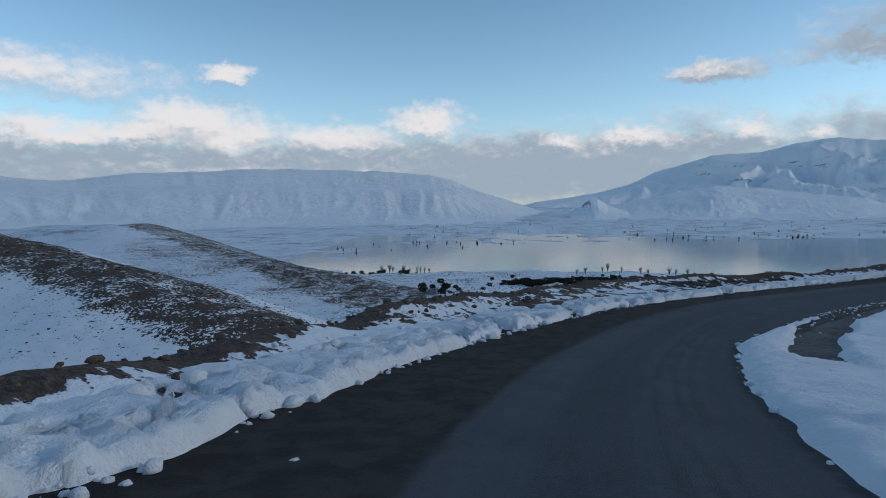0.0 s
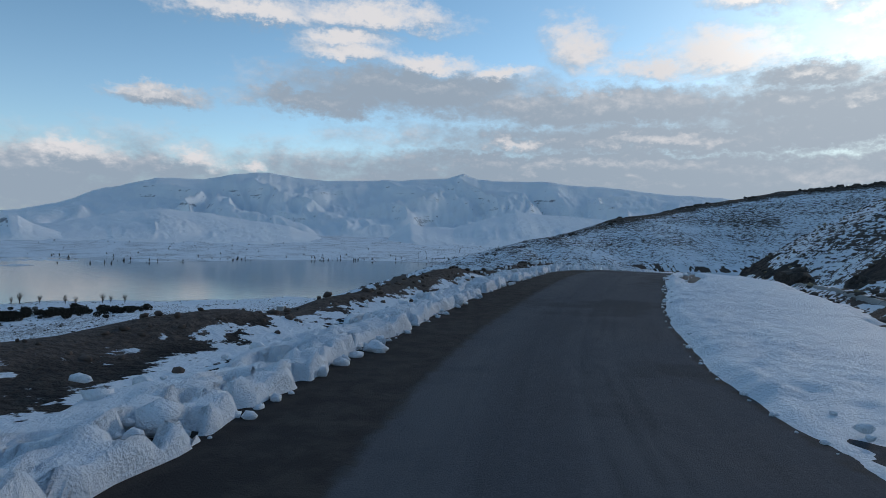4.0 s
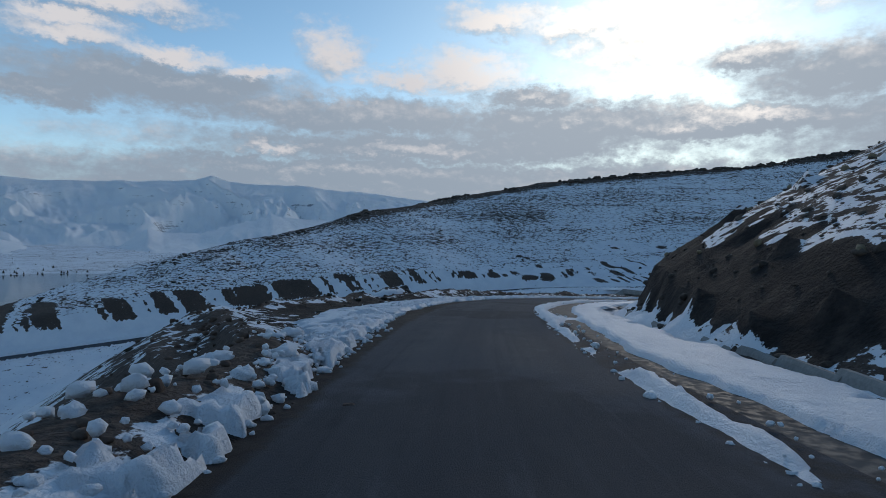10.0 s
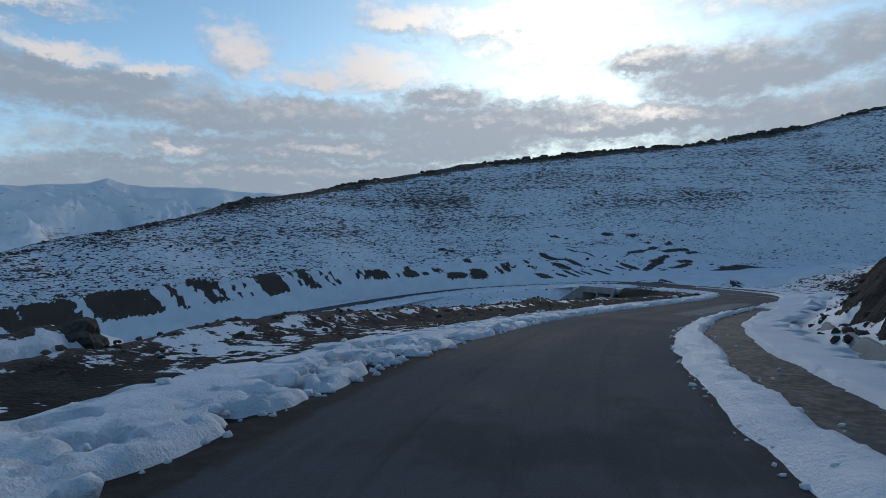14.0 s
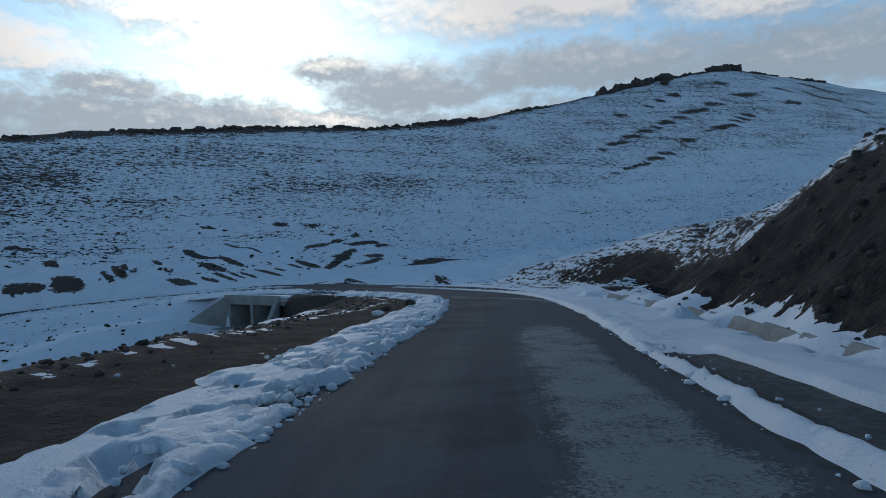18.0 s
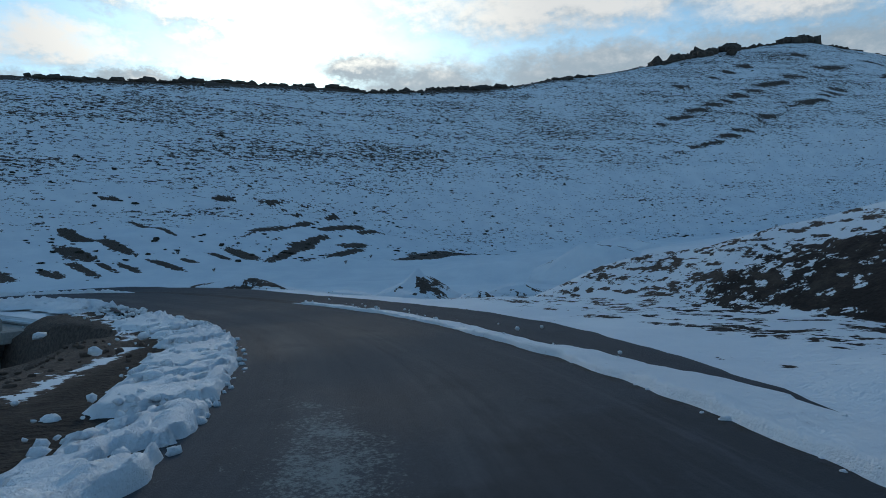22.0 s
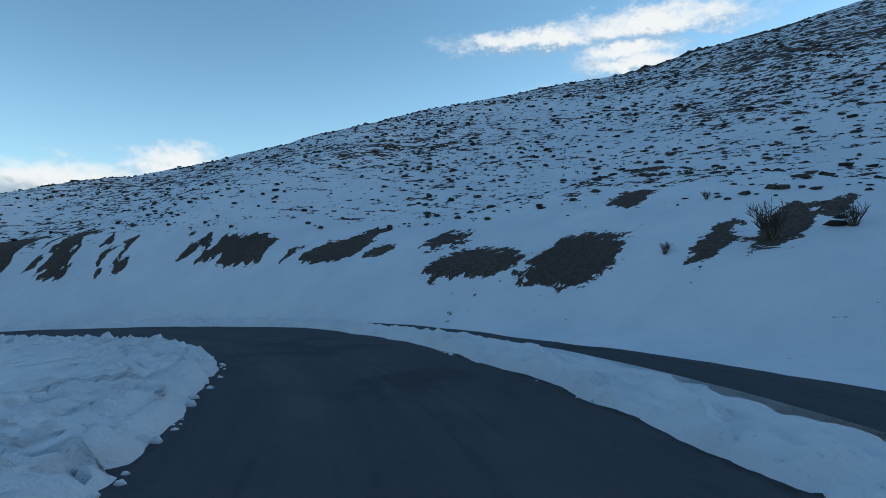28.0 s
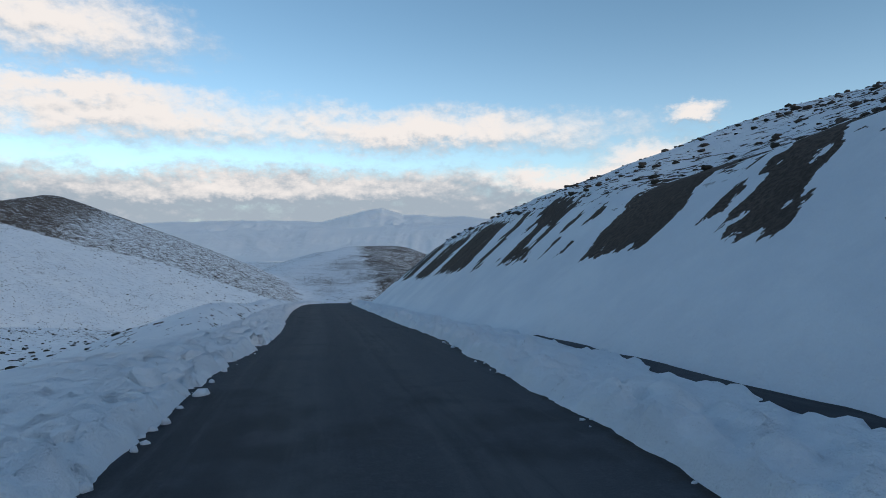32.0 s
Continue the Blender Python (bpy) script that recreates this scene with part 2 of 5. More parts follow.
def mat_ground(name, speck=1.0):
    """Snow over earth: the earth shows where the attribute bare, broken by noise, rises over the snow."""
    m = Mat(name, 0.75, 0.25)
    bare = m.attr("bare")
    n1, n2, n3 = m.noise(0.35, 6, 0.65), m.noise(1.7, 6, 0.7), m.noise(9.0, 4, 0.6)
    rows = m.noise(0.5, 5, 0.7, (0.35, 0.35, 2.6))
    rag = m.op("ADD", m.op("MULTIPLY", m.op("SUBTRACT", n1, 0.5), 0.9), m.op("MULTIPLY", m.op("SUBTRACT", n2, 0.5), 0.9))
    rag = m.op("ADD", rag, m.op("MULTIPLY", m.op("SUBTRACT", rows, 0.5), 0.9))
    # snow lies in slivers down the steep bare banks
    sliver = m.noise(2.4, 4, 0.65, (1.0, 1.0, 0.3))
    rag = m.op("ADD", m.op("MULTIPLY", rag, 0.8), m.op("MULTIPLY", m.op("SUBTRACT", sliver, 0.5), 1.3))
    soil = m.step(m.op("ADD", bare, rag), 0.47, 0.54)
    # ledges and tussocks: short level dashes, gathered in layers
    dash = m.noise(1.5, 5, 0.68, (0.55, 0.55, 3.2))
    dots = m.noise(2.6, 3, 0.6, (1.0, 1.0, 1.6))
    layer = m.noise(0.55, 4, 0.6, (0.05, 0.05, 1.0))
    cover = m.op("ADD", m.op("MULTIPLY", m.op("SUBTRACT", layer, 0.5), 0.22), m.op("MULTIPLY", m.op("SUBTRACT", m.noise(0.06, 4, 0.6), 0.5), 0.16))
    much = m.op("MULTIPLY", m.op("SUBTRACT", m.attr("speck"), 0.75), 0.16)
    mark = m.op("ADD", m.op("ADD", m.op("MULTIPLY", dash, 0.62), m.op("MULTIPLY", dots, 0.38)), m.op("ADD", cover, much))
    tuft = m.op("MULTIPLY", m.step(mark, 0.553, 0.580), m.step(m.attr("speck"), 0.05, 0.35))
    soil = m.op("MAXIMUM", soil, m.op("MULTIPLY", tuft, speck))
    snow = m.mix(m.step(n1, 0.3, 0.7), SNOW_A, SNOW_B)
    earth = m.mix(m.step(n3, 0.35, 0.65), DIRT_A, m.mix(m.step(n1, 0.35, 0.65), DIRT_B, (0.10, 0.078, 0.064)))
    # the cuttings are dark rock in upright ribs, darkened further for their shade
    rib = m.noise(1.1, 6, 0.7, (1.0, 1.0, 0.45))
    shaded_cliff = m.mix(m.step(rib, 0.42, 0.6), (0.017, 0.014, 0.013), m.mix(m.step(n2, 0.4, 0.65), (0.034, 0.027, 0.024), (0.062, 0.048, 0.039)))
    earth = m.mix(m.attr("rock"), earth, shaded_cliff)
    m.color(m.mix(soil, snow, earth))
    m.rough(m.mix(soil, (0.62,) * 3, (0.95,) * 3))
    grain = m.op("ADD", m.noise(3.2, 4, 0.7), m.op("MULTIPLY", m.noise(24.0, 3, 0.7), 0.25))
    m.bump(m.op("ADD", m.op("ADD", m.op("MULTIPLY", n3, m.op("ADD", m.op("MULTIPLY", soil, 0.8), 0.25)), m.op("MULTIPLY", grain, 0.4)), m.op("MULTIPLY", soil, -0.5)), 0.65, 0.25)
    return m.m


def mat_snow(name, dirt=0.3):
    m = Mat(name, 0.6, 0.3)
    n1, n2, n3 = m.noise(0.6, 5, 0.6), m.noise(6.0, 6, 0.7), m.noise(34.0, 3, 0.65)
    spots = m.op("MULTIPLY", m.step(n2, 0.62, 0.72), dirt)
    m.color(m.mix(spots, m.mix(m.step(n1, 0.3, 0.7), (0.82, 0.85, 0.88), (0.72, 0.76, 0.81)), (0.25, 0.23, 0.21)))
    m.bump(m.op("ADD", m.noise(11.0, 5, 0.7), m.op("MULTIPLY", n3, 0.4)), 0.8, 0.06)
    return m.m


def mat_asphalt():
    m = Mat("asphalt", 0.85, 0.15)
    n1, n2, n3 = m.noise(0.25, 5, 0.6), m.noise(3.0, 5, 0.65), m.noise(60.0, 3, 0.7)
    edge, salt, wet = m.attr("edge"), m.attr("salt"), m.attr("track")
    base = m.mix(m.step(n1, 0.35, 0.65), (0.050, 0.055, 0.065), (0.070, 0.076, 0.087))
    base = m.mix(m.op("MULTIPLY", m.step(n3, 0.45, 0.7), 0.55), base, (0.092, 0.099, 0.113))
    base = m.mix(m.op("MULTIPLY", m.step(m.noise(14.0, 4, 0.75), 0.5, 0.68), 0.6), base, (0.084, 0.091, 0.104))
    base = m.mix(m.op("MULTIPLY", wet, m.step(m.noise(0.8, 4, 0.6), 0.3, 0.62)), base, (0.086, 0.091, 0.10))
    base = m.mix(m.op("MULTIPLY", m.step(m.noise(0.13, 5, 0.65), 0.56, 0.62), 0.55), base, (0.034, 0.035, 0.039))
    # faint streaks along the way that the wheels run
    lane = m.nt.nodes.new("ShaderNodeCombineXYZ")
    m.put(lane.inputs[0], m.op("MULTIPLY", m.attr("lane"), 2.2)), m.put(lane.inputs[1], m.op("MULTIPLY", n1, 1.6))
    run = m.nt.nodes.new("ShaderNodeTexNoise")
    run.inputs["Scale"].default_value, run.inputs["Detail"].default_value, run.inputs["Roughness"].default_value = 1.0, 5.0, 0.7
    m.put(run.inputs["Vector"], lane.outputs[0])
    base = m.mix(m.op("MULTIPLY", m.step(run.outputs[0], 0.5, 0.72), 0.55), base, (0.098, 0.104, 0.115))
    base = m.mix(m.op("MULTIPLY", m.step(run.outputs[0], 0.5, 0.3), 0.55), base, (0.032, 0.035, 0.042))
    mud = m.step(m.op("ADD", edge, m.op("MULTIPLY", m.op("SUBTRACT", n2, 0.5), 0.7)), 0.45, 0.75)
    base = m.mix(mud, base, m.mix(m.step(n2, 0.4, 0.6), (0.026, 0.022, 0.021), (0.045, 0.038, 0.034)))
    blot = m.op("MULTIPLY", m.op("SUBTRACT", m.noise(1.3, 4, 0.6), 0.55), 1.5)
    frost = m.step(m.op("ADD", m.op("ADD", salt, m.op("MULTIPLY", blot, m.step(salt, 0.0, 0.2))), m.op("ADD", m.op("MULTIPLY", m.op("SUBTRACT", n2, 0.5), 0.9), m.op("MULTIPLY", m.op("SUBTRACT", m.noise(22.0, 4, 0.75), 0.5), 2.6))), 0.42, 1.0)
    base = m.mix(m.op("MULTIPLY", frost, 0.6), base, (0.30, 0.335, 0.33))
    m.color(base)
    m.rough(m.step(n1, 0.3, 0.7, 0.8, 0.95))
    m.bump(m.op("ADD", n3, m.op("MULTIPLY", n2, 0.5)), 0.5, 0.025)
    return m.m


def mat_simple(name, a, b, scale, rough=0.85, fine=12.0, bump=0.4, dist=0.05, world=False):
    m = Mat(name, rough, 0.25)
    n1, n2 = m.noise(scale, 5, 0.62, world=world), m.noise(scale * fine, 4, 0.6, world=world)
    m.color(m.mix(m.step(m.op("ADD", m.op("MULTIPLY", n1, 0.6), m.op("MULTIPLY", n2, 0.4)), 0.35, 0.65), a, b))
    m.bump(m.op("ADD", n1, m.op("MULTIPLY", n2, 0.5)), bump, dist)
    return m.m


def mat_mountain(name, bare=0.0):
    """Far snow with thin rock bands along the contours and on steep flanks."""
    m = Mat(name, 0.8, 0.1)
    n1, n2 = m.noise(0.004, 8, 0.65), m.noise(0.03, 6, 0.72)
    bands = m.noise(0.006, 6, 0.7, (0.25, 0.25, 5.0))
    sep = m.nt.nodes.new("ShaderNodeSeparateXYZ")
    m.put(sep.inputs[0], m.geo.outputs["Normal"])
    steep = m.step(sep.outputs[2], 0.93, 0.72)
    rock = m.step(m.op("ADD", m.op("MULTIPLY", steep, 0.18), m.op("ADD", m.op("MULTIPLY", bands, 0.75), m.op("MULTIPLY", n2, 0.35))), 0.765 - bare, 0.85 - bare)
    # paler than the near snow: the sunlight on far slopes is put into the colour
    m.color(m.mix(m.op("MULTIPLY", rock, 0.75), m.mix(m.step(n1, 0.3, 0.7), (0.93, 0.93, 0.93), (0.86, 0.87, 0.89)), (0.13, 0.12, 0.13)))
    m.bump(m.op("ADD", n1, m.op("MULTIPLY", n2, 0.4)), 0.75, 26.0)
    return m.m


def mat_water():
    m = Mat("lake_water", 0.06, 0.5)
    m.color((0.03, 0.045, 0.06))
    m.bump(m.noise(0.25, 4, 0.6, (1.0, 1.0, 1.0)), 0.12, 0.4)
    return m.m


def mat_ice():
    m = Mat("wet_ice", 0.6, 0.2)
    n1, n2 = m.noise(1.2, 5, 0.65), m.noise(8.0, 4, 0.6)
    m.color(m.mix(m.step(n1, 0.42, 0.58), (0.048, 0.049, 0.05), (0.078, 0.078, 0.077)))
    m.rough(m.step(n2, 0.35, 0.65, 0.62, 0.95))
    m.bump(m.op("ADD", n1, m.op("MULTIPLY", n2, 0.4)), 0.2, 0.015)
    return m.m


M_GROUND, M_BANK, M_CLUMP = mat_ground("snowy_earth"), mat_snow("ploughed_snow", 0.35), mat_snow("snow_clod", 0.2)
M_ROAD, M_MOUNT, M_WATER, M_ICE = mat_asphalt(), mat_mountain("mountain_snow"), mat_water(), mat_ice()
M_BUTTE, M_FOOT = mat_mountain("rocky_snow", 0.11), mat_mountain("ledgy_snow", 0.05)
M_ROCK = mat_simple("dark_rock", (0.04, 0.034, 0.03), (0.105, 0.087, 0.072), 1.2, 0.92, 8, 0.7, 0.1, True)
M_CONC = mat_simple("weathered_concrete", (0.24, 0.23, 0.215), (0.36, 0.345, 0.32), 0.9, 0.9, 14, 0.3, 0.02, True)
M_SHRUB = mat_simple("dark_shrub", (0.018, 0.02, 0.016), (0.05, 0.045, 0.034), 1.5, 0.95, 8, 0.3, 0.05, True)
M_GRASS = mat_simple("dry_grass", (0.16, 0.125, 0.075), (0.30, 0.245, 0.16), 2.0, 0.95, 6, 0.2, 0.02, True)
M_TWIG = mat_simple("bare_twigs", (0.06, 0.048, 0.04), (0.13, 0.105, 0.085), 3.0, 0.95, 6, 0.2, 0.02, True)
M_DIRT = mat_simple("bare_earth", DIRT_A, DIRT_B, 1.1, 0.97, 9, 0.8, 0.08, True)


# ---- mesh helpers ----
def mesh_of(name, verts, faces, material, smooth=False):
    me = bpy.data.meshes.new(name)
    verts, faces = np.asarray(verts, np.float32), np.asarray(faces, np.int32)
    k = faces.shape[1]
    me.vertices.add(len(verts)), me.loops.add(faces.size), me.polygons.add(len(faces))
    me.vertices.foreach_set("co", verts.ravel())
    me.loops.foreach_set("vertex_index", faces.ravel())
    me.polygons.foreach_set("loop_start", np.arange(0, faces.size, k, dtype=np.int32))
    if smooth:
        me.polygons.foreach_set("use_smooth", np.ones(len(faces), bool))
    me.materials.append(material)
    me.update(calc_edges=True)
    return me


def put_attr(me, name, values):
    me.attributes.new(name, "FLOAT", "POINT").data.foreach_set("value", np.asarray(values, np.float32).ravel())


def grid_faces(rows, cols):
    i = (np.arange(rows - 1)[:, None] * cols + np.arange(cols - 1)[None]).ravel()
    return np.stack([i, i + 1, i + cols + 1, i + cols], 1)


def part(name, bm, material, parent, label=""):
    me = bpy.data.meshes.new(name)
    bm.to_mesh(me)
    bm.free()
    me.materials.append(material)
    ob = new(name, me)
    ob.parent = parent
    return tagged(ob, label) if label else ob


def vnoise(x, y, seed=0):
    """Smooth value noise in 0..1 on arrays."""
    xi, yi = np.floor(x).astype(np.int64), np.floor(y).astype(np.int64)
    fx, fy = x - xi, y - yi
    fx, fy = fx * fx * (3 - 2 * fx), fy * fy * (3 - 2 * fy)

    def h(a, b):
        v = (a * 374761393 + b * 668265263 + seed * 974711) & 0xFFFFFFFF
        v = ((v ^ (v >> 13)) * 1274126177) & 0xFFFFFFFF
        return ((v ^ (v >> 16)) & 0xFFFF) / 65535.0

    return (h(xi, yi) * (1 - fx) + h(xi + 1, yi) * fx) * (1 - fy) + (h(xi, yi + 1) * (1 - fx) + h(xi + 1, yi + 1) * fx) * fy


def fbm(x, y, octaves=4, seed=0, gain=0.5):
    """Fractal noise, about -1 to 1."""
    total, amp, norm = 0.0, 1.0, 0.0
    for k in range(octaves):
        total, norm = total + amp * (2 * vnoise(x * 2**k, y * 2**k, seed + 17 * k) - 1), norm + amp
        amp *= gain
    return total / norm


def smooth(lo, hi, v):
    u = np.clip((v - lo) / (hi - lo), 0, 1)
    return u * u * (3 - 2 * u)


# ---- plan: the road ----
# Points of the road's line, one every 1.6 units of u, from u = -4.8.
ROAD = np.array([(0.5, -33.1, 2.33), (0.9, -23.1, 1.53), (1.6, -13.0, 0.83), (2.5, -2.8, -0.12), (5.5, 8.0, -1.43), (11.9, 18.3, -2.40), (22.1, 26.7, -3.01), (36.4, 33.3, -2.85), (48.7, 37.8, -3.31), (61.0, 41.8, -3.98), (72.9, 45.8, -4.62), (83.8, 48.7, -5.22), (94.8, 50.6, -5.89), (106.9, 50.0, -6.64), (118.6, 47.3, -7.51), (129.9, 43.2, -8.30), (141.3, 38.6, -9.02), (152.6, 35.4, -9.59), (163.8, 35.5, -10.13), (174.6, 39.8, -10.43), (181.5, 45.8, -10.57), (185.1, 55.5, -11.02), (184.4, 65.8, -11.59), (179.1, 75.2, -12.31), (170.1, 82.0, -12.99), (160.6, 88.8, -13.94), (150.8, 95.4, -14.74), (140.8, 102.4, -15.64), (129.8, 110.4, -16.74), (117.8, 120.4, -18.14), (104.8, 132.4, -19.74)])
U0, DU = -4.8, 1.6


def spline(points, step):
    """Catmull-Rom through points; rows of place and u at even steps."""
    p = np.vstack([2 * points[0] - points[1], points, 2 * points[-1] - points[-2]])
    out, us = [], []
    for k in range(len(points) - 1):
        a, b, c, d = p[k : k + 4]
        n = max(2, int(np.linalg.norm(c - b) / step))
        for f in np.arange(n) / n:
            out.append(0.5 * (2 * b + (c - a) * f + (2 * a - 5 * b + 4 * c - d) * f**2 + (3 * b - a - 3 * c + d) * f**3))
            us.append(U0 + DU * (k + f))
    return np.array(out), np.array(us)


LINE, LINE_U = spline(ROAD, 0.25)
AHEAD = np.gradient(LINE[:, :2], axis=0)
AHEAD /= np.linalg.norm(AHEAD, axis=1, keepdims=True)
SIDE = np.stack([AHEAD[:, 1], -AHEAD[:, 0]], 1)  # to the right


FINE, FINE_U = spline(ROAD, 0.09)
FINE_AHEAD = np.gradient(FINE[:, :2], axis=0)
FINE_AHEAD /= np.linalg.norm(FINE_AHEAD, axis=1, keepdims=True)
FINE_SIDE = np.stack([FINE_AHEAD[:, 1], -FINE_AHEAD[:, 0]], 1)


def along(u, pairs):
    return np.interp(u, [a for a, _ in pairs], [b for _, b in pairs])


def edge_left(u):
    return along(u, [(-5, 2.7), (1, 2.9), (2.5, 2.5), (3.4, 2.1), (4.4, 2.3), (5, 2.2), (6, 2.2), (8, 2.2), (9.5, 1.9), (11, 1.75), (13, 2.8), (14.5, 2.8), (16, 2.2), (20, 2.0), (23.5, 1.7), (24.3, 1.8), (25.0, 2.2), (25.8, 2.0), (27.2, 2.1), (27.6, 2.2), (28.2, 2.15), (29.2, 1.85), (29.8, 1.4), (30.6, 1.5), (31.6, 1.8), (32.5, 2.1), (33.2, 2.0), (34.2, 1.7), (36, 2.0), (50, 2.2)])


def edge_right(u):
    return along(u, [(-5, 2.0), (1, 1.8), (2.0, 1.7), (2.6, 2.3), (3.2, 2.55), (4.3, 2.45), (4.9, 2.15), (5.5, 2.05), (9.5, 2.5), (12, 2.2), (14, 1.8), (16, 1.9), (19.5, 2.7), (22, 3.0), (23.7, 2.8), (24.4, 2.9), (25.2, 2.5), (26, 2.3), (27, 2.2), (28, 2.5), (29.5, 2.4), (30.3, 2.6), (30.8, 2.85), (31.2, 2.55), (31.8, 2.3), (32.4, 1.98), (33, 2.1), (34, 2.4), (50, 2.4)])


def shelf_left(u):
    return along(u, [(-5, 5.6), (1, 6.0), (2.2, 7.2), (3, 7.4), (4, 7.6), (4.7, 6.2), (5.3, 4.6), (7, 4.2), (9, 3.5), (10.5, 3.2), (11.3, 3.6), (12.5, 9), (14.5, 9), (16.5, 8.5), (18, 8.5), (20, 8.5), (21.5, 7.6), (23, 5.5), (24.5, 4.6), (26, 4.5), (28, 7), (31, 6), (36, 3.5), (50, 3.5)])


def shelf_right(u):
    return along(u, [(-5, 8), (3, 9), (4.5, 8.6), (7, 8.2), (9, 7.2), (11, 6.3), (12.5, 6.2), (15, 6.6), (19, 6.9), (21.5, 7.6), (23, 12), (25.5, 12), (26.8, 10.5), (28.5, 9.0), (29.5, 7.6), (30.2, 6.6), (31, 5.4), (31.6, 5.1), (34, 5.2), (36, 4.5), (50, 4)])


# ---- plan: the land ----
def ridge(x, y, crest, slope, soft):
    """Height of a ridge: its crest line falls off by slope (one, or one for each of its points) on both sides."""
    best = np.full(x.shape, -1e9)
    falls = slope if isinstance(slope, list) else [slope] * len(crest)
    for (ax, ay, az), (bx, by, bz), fa, fb in zip(crest[:-1], crest[1:], falls[:-1], falls[1:]):
        dx, dy = bx - ax, by - ay
        f = np.clip(((x - ax) * dx + (y - ay) * dy) / (dx * dx + dy * dy), 0, 1)
        d = np.hypot(x - ax - f * dx, y - ay - f * dy)
        best = np.maximum(best, az + f * (bz - az) - (fa + f * (fb - fa)) * (np.sqrt(d * d + soft * soft) - soft))
    return best


def crest_height(x, y, crest):
    """Height of the crest line at its point nearest to each place."""
    best, high = np.full(x.shape, 1e9), np.zeros(x.shape)
    for (ax, ay, az), (bx, by, bz) in zip(crest[:-1], crest[1:]):
        dx, dy = bx - ax, by - ay
        f = np.clip(((x - ax) * dx + (y - ay) * dy) / (dx * dx + dy * dy), 0, 1)
        d = np.hypot(x - ax - f * dx, y - ay - f * dy)
        high = np.where(d < best, az + f * (bz - az), high)
        best = np.minimum(best, d)
    return high


def soft_max(a, b, k):
    h = np.clip(0.5 + 0.5 * (a - b) / k, 0, 1)
    return b + (a - b) * h + k * h * (1 - h)


HILL_B = [(336, -289, 48.0), (325, -191, 53.8), (314, -127, 55.3), (310, -96, 50), (301, -60, 40), (284, -5, 25.5), (268, 35, 20.2), (252, 78, 16.0), (231, 104, 10.0), (206, 115, 5.6), (177, 122, -0.6), (160, 125, -4.2), (143, 130, -11.2), (118, 152, -21.5), (91, 182, -29.5)]
FALL_B = [0.75, 0.75, 0.75, 0.75, 0.75, 0.75, 0.75, 0.60, 0.52, 0.43, 0.36, 0.36, 0.42, 0.5, 0.5]
HILL_C = [(-15.8, 69.5, -15.1), (-46.4, 85.6, -9.0), (-80.2, 102.5, -4.2), (-161.4, 132.7, 10.0), (-266.7, 182.6, 22.5), (-355.4, 264.1, 8.0), (-423.3, 337.5, -14.0)]
HILL_D = [(-26.9, 308.3, -42.0), (-112.1, 338.2, -29.4), (-224.0, 388.0, -11.5), (-240.0, 452.0, -12.0), (-342.7, 480.0, -14.0), (-439.3, 496.5, -20.5)]
SHOULDER = [(232, 8, -8.5), (226, 25, -7.6), (214, 48, -6.5), (207.7, 53, -8.0), (202, 62, -7.6), (203, 73, -5.6)]
LAKE_Z = -50.0
CULVERT, CULVERT_OUT = (174.7, 47.5, -13.25), (-0.69, 0.724)


def lake_inside(x, y):
    """Metres inside the lake's shore; negative outside."""
    az, d = np.degrees(np.arctan2(x - 5, y - 5)), np.hypot(x - 5, y - 5)
    near = np.interp(az, [-8, 9, 24, 34, 38, 43, 50, 80], [480, 475, 452, 450, 420, 540, 600, 800]) + 9 * fbm(x / 60, y / 60, 3, 5)
    far = np.interp(az, [-8, 4, 14, 24, 30, 36, 48, 80], [630, 705, 780, 850, 900, 960, 990, 1100]) + 9 * fbm(x / 70, y / 70, 3, 6)
    return np.minimum(np.minimum(d - near, far - d), (az + 6) * 8)


